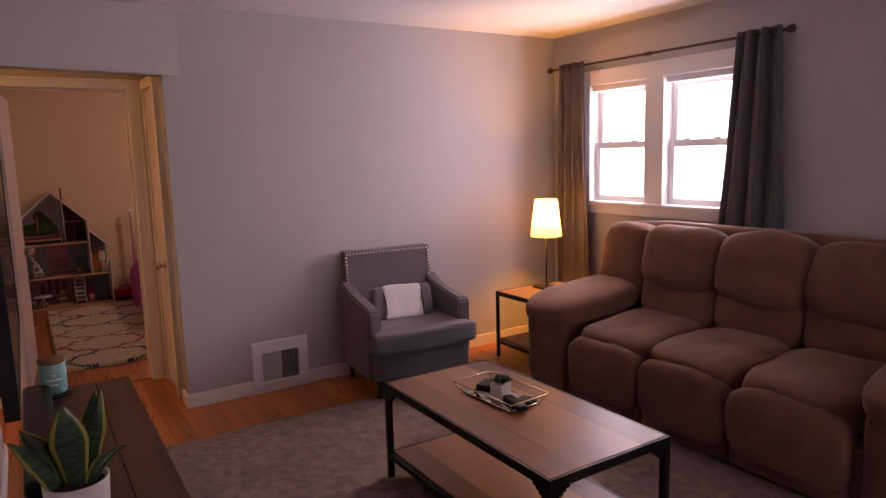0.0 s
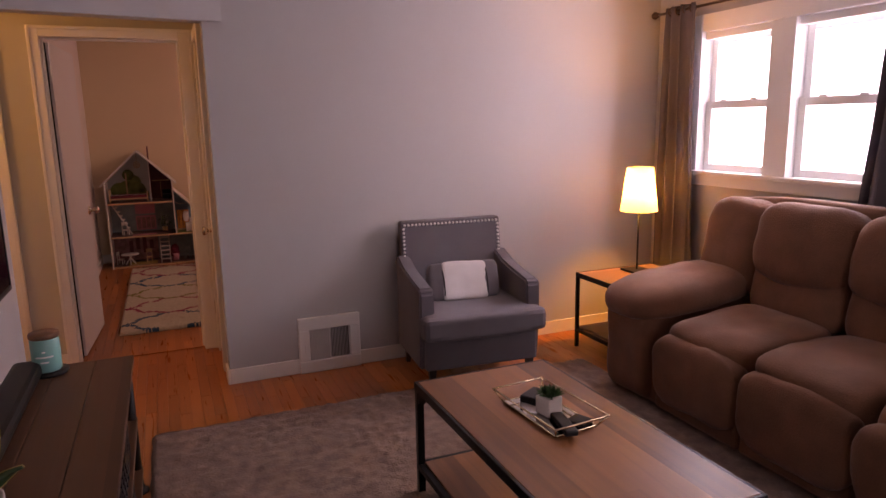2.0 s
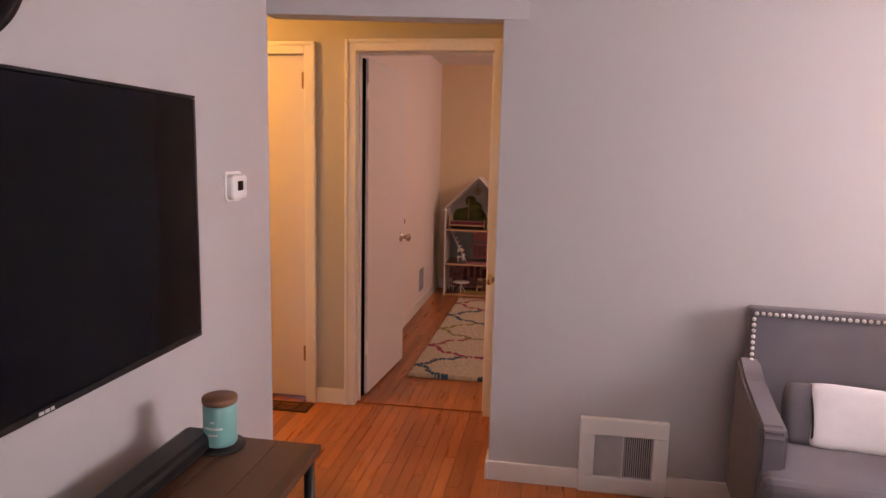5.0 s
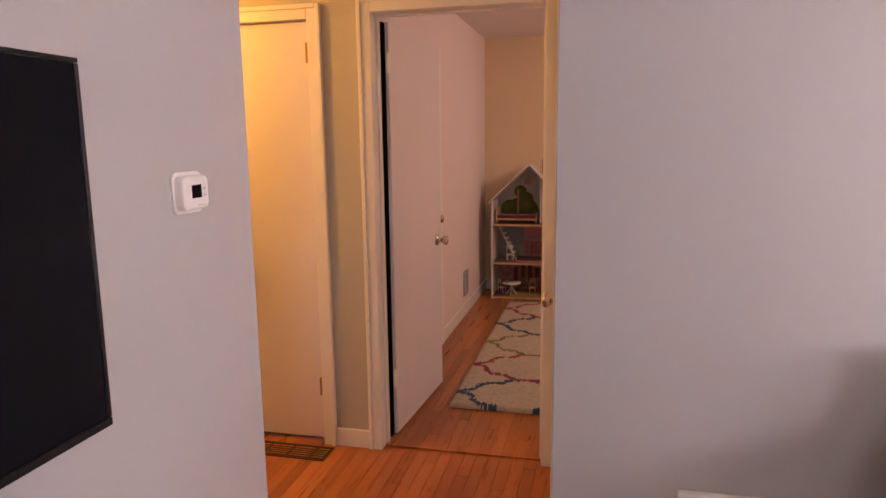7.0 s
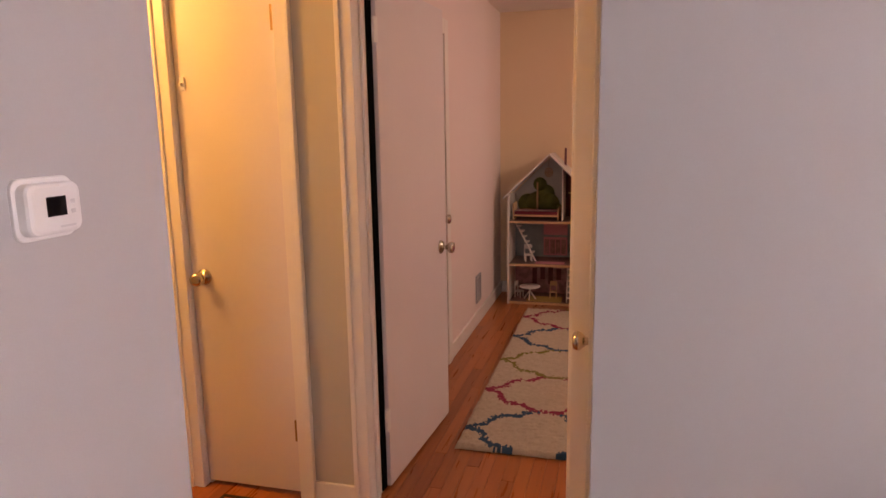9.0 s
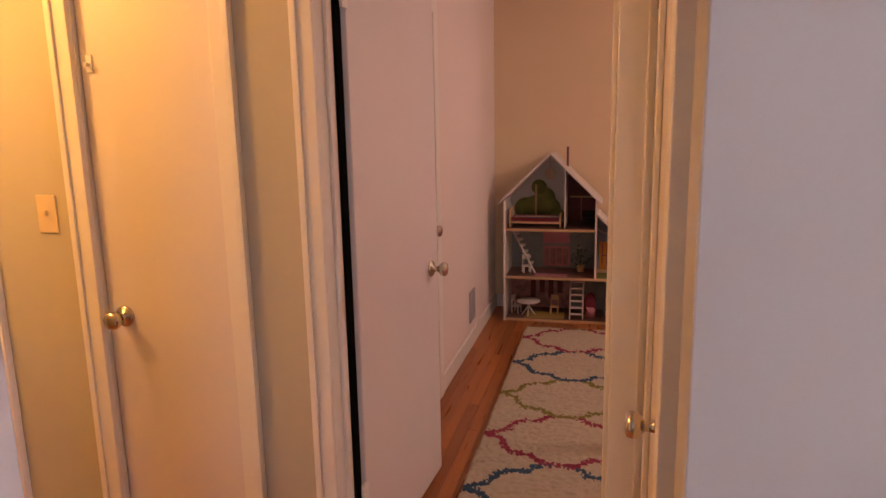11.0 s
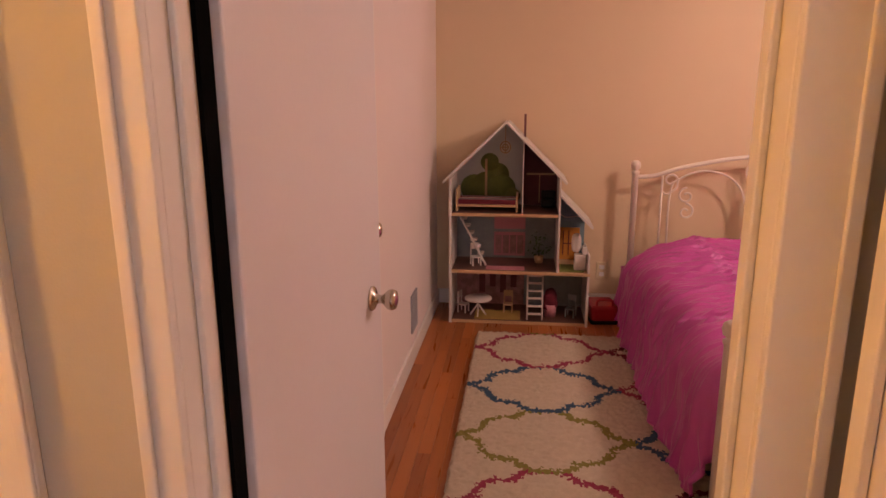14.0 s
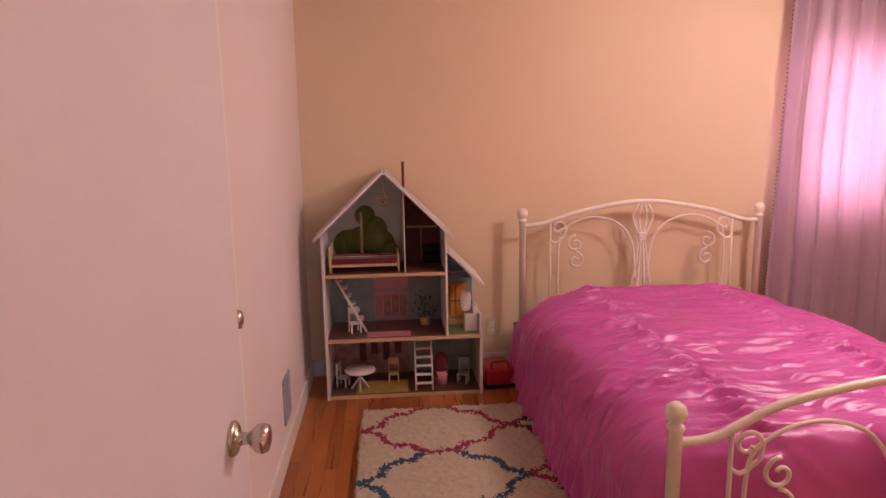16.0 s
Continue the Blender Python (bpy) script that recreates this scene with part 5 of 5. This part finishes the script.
    boxes("slat", VENT_STEEL, [(0.002, 0.008, -0.064, 0.064, -0.08 + 0.016 * k, -0.072 + 0.016 * k) for k in range(10)], w, 0.001)


doll_house()


def bed():
    b = thing("bed_frame", 1.745, 6.425, 0, 0, "cream enamelled metal bed frame with scrollwork", "bed")
    W = 0.716

    def end(y, top, low, name, arch, knob_z):
        for s in (-1, 1):
            lathe("post", BED_WHITE, [(0, 0), (0.02, 0), (0.02, top - 0.06), (0.025, top - 0.055), (0.025, top - 0.045), (0.016, top - 0.04), (0.016, top - 0.034), (0.026, top - 0.026), (0.031, top - 0.008), (0.027, top + 0.012), (0.012, top + 0.023), (0, top + 0.024)], b, (s * W, y, 0), 20)
        rail = spline([(-W, y, arch[0]), (-W + 0.12, y, arch[0] + 0.012), (-0.38, y, arch[1] - 0.055), (0, y, arch[1]), (0.38, y, arch[1] - 0.055), (W - 0.12, y, arch[0] + 0.012), (W, y, arch[0])], 10)
        tubes("arch_rail", BED_WHITE, [rail], 0.0135, b, 10)
        tubes("lower_rail", BED_WHITE, [[(-W, y, low), (W, y, low)]], 0.0125, b, 10)
        d = arch[1] - arch[0]
        k = arch[0] + 0.012
        thin = []
        for s in (-1, 1):
            thin.append([(s * (W - 0.165), y, low), (s * (W - 0.165), y, k + 0.012)])
            # big hoop
            thin.append(spline([(s * 0.5, y, low + 0.02), (s * 0.50, y, k - 0.11), (s * 0.44, y, k - 0.015), (s * 0.30, y, k + 0.03), (s * 0.15, y, k - 0.01), (s * 0.06, y, k - 0.13), (s * 0.035, y, low + 0.2)], 8))
            # double scroll hanging in the hoop
            thin.append([(s * x, yy, z) for x, yy, z in arc(0.40, k - 0.125, 0.052, 90, -330, y, 26, 0.012)])
            thin.append([(s * x, yy, z) for x, yy, z in arc(0.40, k - 0.225, 0.052, -270, 150, y, 26, 0.012)])
            # scroll in the corner
            thin.append(spline([(s * (W - 0.165), y, k - 0.10), (s * (W - 0.2), y, k - 0.115), (s * (W - 0.26), y, k - 0.07)], 8)[:-1] + [(s * x, yy, z) for x, yy, z in arc(W - 0.215, k - 0.03, 0.045, 200, -160, y, 22, 0.015)])
            # centre ribbons
            for q in (0.022, 0.06):
                thin.append(spline([(s * q * 0.4, y, arch[1] - 0.01), (s * q, y, arch[1] - 0.09), (s * q * 0.35, y, arch[1] - 0.2), (s * q * 0.3, y, arch[1] - 0.24), (s * q * 1.3, y, low + 0.02)], 8))
            # foot scrolls
            thin.append([(s * x, yy, z) for x, yy, z in arc(0.3, low + 0.055, 0.05, -90, 250, y, 20, 0.02)])
            thin.append(spline([(s * (W - 0.165), y, low + 0.03), (s * 0.42, y, low + 0.1), (s * 0.3, y, low + 0.105)], 8))
        tubes("scrollwork", BED_WHITE, thin, 0.0068, b, 8)
        boxes("clasp", BED_WHITE, [(-0.022, 0.022, y - 0.012, y + 0.012, arch[1] - 0.235, arch[1] - 0.185)], b, 0.003)

    end(2.1, 0.985, 0.36, "headboard", (0.905, 1.035), 0)
    end(0.0, 0.685, 0.14, "footboard", (0.59, 0.75), 0)
    tubes("foot_brace", BED_WHITE, [[(-W, 0.0, 0.085), (W, 0.0, 0.085)]], 0.0125, b, 10)
    boxes("side_rail", BLACK_METAL, [(-W + 0.01, -W + 0.03, 0.02, 2.08, 0.17, 0.2), (W - 0.03, W - 0.01, 0.02, 2.08, 0.17, 0.2)], b, 0.002)
    m = thing("mattress", 1.745, 7.49, 0.2, 0, "white mattress on the metal bed frame", "mattress")
    cushion("body", PILLOW_WHITE, (0, 0, 0.14), (1.36, 1.98, 0.26), 9, m, 10, 0.003)

    # comforter
    nu, nv = 260, 330
    prof = [(-0.845, 0.02), (-0.835, 0.1), (-0.81, 0.26), (-0.785, 0.385), (-0.725, 0.475), (-0.60, 0.53), (-0.35, 0.555), (0.0, 0.555), (0.35, 0.55), (0.60, 0.53), (0.71, 0.485), (0.775, 0.40), (0.81, 0.26), (0.835, 0.1), (0.845, 0.02)]
    line = spline([(x, 0, z) for x, z in prof], 16)
    seg = np.cumsum([0] + [(q - p).length for p, q in zip(line, line[1:])])
    bm = bmesh.new()
    grid = []
    y_foot, y_head = 6.46, 8.5
    for j in range(nv + 1):
        v = j / nv
        y = y_foot + (y_head - y_foot) * v
        row = []
        for i in range(nu + 1):
            s = seg[-1] * i / nu
            k = min(int(np.searchsorted(seg, s, side="right")) - 1, len(line) - 2)
            f = (s - seg[k]) / max(seg[k + 1] - seg[k], 1e-6)
            p = line[k].lerp(line[k + 1], f)
            x, z = p.x, p.z
            side = max(0.0, 0.5 - z)
            top = z > 0.47
            # uneven hem and side folds
            fold = 0.008 * side * 2.2 * (math.sin(y * 19 + 1.3 * math.sin(y * 5)) + 0.6 * math.sin(y * 37 + x))
            x += (fold - 0.03 * side * v) * (1 if x < 0 else -1) * -1
            if x < 0:
                x += 0.12 * side * max(0, 1 - v * 3.5) * 0.6
            # gathered bands run from head to foot
            band = min(abs(x + 0.36 + 0.012 * math.sin(y * 6)), abs(x - 0.36 + 0.012 * math.sin(y * 5 + 1)))
            ruch = math.exp(-((band / 0.042) ** 2))
            pull = math.exp(-((band / 0.2) ** 2))
            q = Vector((x * 1.6, y * 9.0, 1.7))
            w = 0.013 * pull * noise.noise(q * 1.9) + 0.008 * pull * noise.noise(Vector((x * 5, y * 26, 3))) + 0.010 * noise.noise(Vector((x * 2.2, y * 5, 6))) - abs(0.006 * noise.noise(Vector((x * 3, y * 14, 2))))
            w += 0.030 * pull * (0.5 - math.sqrt(0.012 + noise.noise(Vector((x * 3.2 + 0.4 * math.sin(y * 7), y * 11 + x * 2.0, 11))) ** 2)) * 0.9 + 0.032 * (0.35 - math.sqrt(0.012 + noise.noise(Vector((x * 2.6 + 3 * z, y * 10 + 4 * x + 3 * z, 21))) ** 2))
            w += 0.006 * noise.noise(Vector((x * 13, y * 34, 31))) - 0.016
            w += 0.021 * ruch * math.sin(y * 150 + 3 * noise.noise(Vector((x * 20, y * 9, 1)))) + 0.010 * ruch * noise.noise(Vector((x * 45, y * 40, 7))) + 0.003 * ruch
            # creases pulled across the cloth by the gathers
            warp = 1.1 * noise.noise(Vector((x * 2.5, y * 2.2, 51)))
            c1 = noise.noise(Vector((x * 1.5 + 2 * z, y * 9 + 2.2 * x * (1 if x > 0 else -1) + warp, 41)))
            c2 = noise.noise(Vector((x * 2.6 + 3 * z, y * 27 + 3 * x + 2 * warp, 47)))
            w += (1 - 0.85 * ruch) * (0.013 * max(0.0, 1 - abs(c1) * 3.6) + (0.003 + 0.011 * pull) * max(0.0, 1 - abs(c2) * 3.6)) - 0.007
            up = min(1.0, max(0.0, (z - 0.36) / 0.14))
            x += 1.2 * w * (1 - up) * (-1 if x < 0 else 1)
            head = max(0.0, (v - 0.78) / 0.22)
            z += w + 0.012 * up * math.sin(math.pi * min(head * 0.75, 1))
            z -= 0.28 * max(0.0, (v - 0.72) / 0.28) * max(0.0, abs(x) - 0.42) * up
            z -= 0.1 * up * max(0, (v - 0.93) / 0.07) ** 2
            foot = max(0.0, (0.05 - v) / 0.05)
            z -= foot**2 * 0.30 * min(1.0, max(0.0, (z - 0.08) / 0.4))
            row.append(bm.verts.new((1.745 + x, y - (0.02 * foot if top else 0), max(z, 0.035))))
        grid.append(row)
    for a, c in zip(grid, grid[1:]):
        for i in range(nu):
            bm.faces.new((a[i], a[i + 1], c[i + 1], c[i]))
    ob = finish("comforter", bm, SATIN, None, True)
    ob.modifiers.new("thickness", "SOLIDIFY").thickness = 0.012
    tagged(ob, "shiny magenta satin comforter with gathered bands on the bed", "comforter")


bed()
bl = thing("bedroom_ceiling_lamp", 2.4, 6.9, 2.42, 0, "lit ceiling lamp with brass canopy in the bedroom", "lamp")
lathe("canopy", BRASS, [(0, -0.001), (0.07, -0.001), (0.075, -0.02), (0.02, -0.04), (0.018, -0.08), (0, -0.08)], bl)

# Pink curtains before the bedroom window
pc = thing("curtain", 2.93, 8.54, 0, 0, "sheer pink satin curtain with beaded edge", "curtain", "bedroom curtains")
curtain("cloth", CURTAIN_PINK, 0.66, 0.03, 2.3, 5.0, 0.03, pc, 1.12, -0.035, 1.1, 160)
p2 = thing("curtain", 3.56, 8.55, 0, 0, "sheer pink satin curtain with beaded edge", "curtain", "bedroom curtains")
curtain("cloth", CURTAIN_PINK, 0.62, 0.03, 2.3, 5.0, 0.03, p2, 1.1, 0.0, 2.7, 160)
for par, x, lean in ((pc, -0.33, -0.075), (p2, -0.31, -0.03)):
    bm = bmesh.new()
    for k in range(90):
        t = k / 89
        bmesh.ops.create_icosphere(bm, subdivisions=1, radius=0.0045, matrix=Matrix.Translation((x + lean * t - 0.006, -0.005, 2.25 - 2.2 * t)))
    tagged(finish("bead_trim", bm, YARN_DARK, par), kind="stuff")
pr = thing("curtain_rod", 3.25, 8.54, 2.31, 0, "thin white curtain rod above the bedroom window", "curtain rod")
tubes("pole", BED_WHITE, [[(-0.7, 0, 0), (0.7, 0, 0)]], 0.009, pr)
tubes("bracket", BED_WHITE, [[(s * 0.66, 0, 0), (s * 0.66, 0.128, 0)] for s in (-1, 1)], 0.006, pr)


# ---------------------------------------------------------------- floor strips
def floor_strips():
    w, length = 0.057, 0.8
    rng = random.Random(7)
    bm = bmesh.new()
    add_box(bm, -w / 2 + 0.0006, w / 2 - 0.0006, -length / 2 + 0.0006, length / 2 - 0.0006, -0.012, 0.0, 0.0008)
    me = bpy.data.meshes.new("strip")
    bm.to_mesh(me)
    bm.free()
    me.materials.append(FLOOR_WOOD)
    rest = bmesh.new()
    for row in range(math.floor(-2.2 / w), math.ceil(4.2 / w)):
        x = (row + 0.5) * w
        off = (row * 0.37) % 1.0
        for k in range(-4, 13):
            y = (k + 0.5 - off) * length
            if not -2.0 < y < 8.9:
                continue
            drop = -0.0004 * rng.random()
            near = -0.32 < x < 1.75 and 3.0 < y < 5.5 or -0.24 < x < 0.16 and 5.4 < y < 7.4
            if near:
                ob = new("strip", me)
                ob.location = (x, y, drop)
                ob.parent = floor
            elif x > -0.3 or 3.9 < y < 6.4:
                add_box(rest, x - w / 2 + 0.0006, x + w / 2 - 0.0006, y - length / 2 + 0.0006, y + length / 2 - 0.0006, -0.012, drop)
    tagged(finish("floor_strips", rest, FLOOR_WOOD, floor), kind="stuff")


floor_strips()
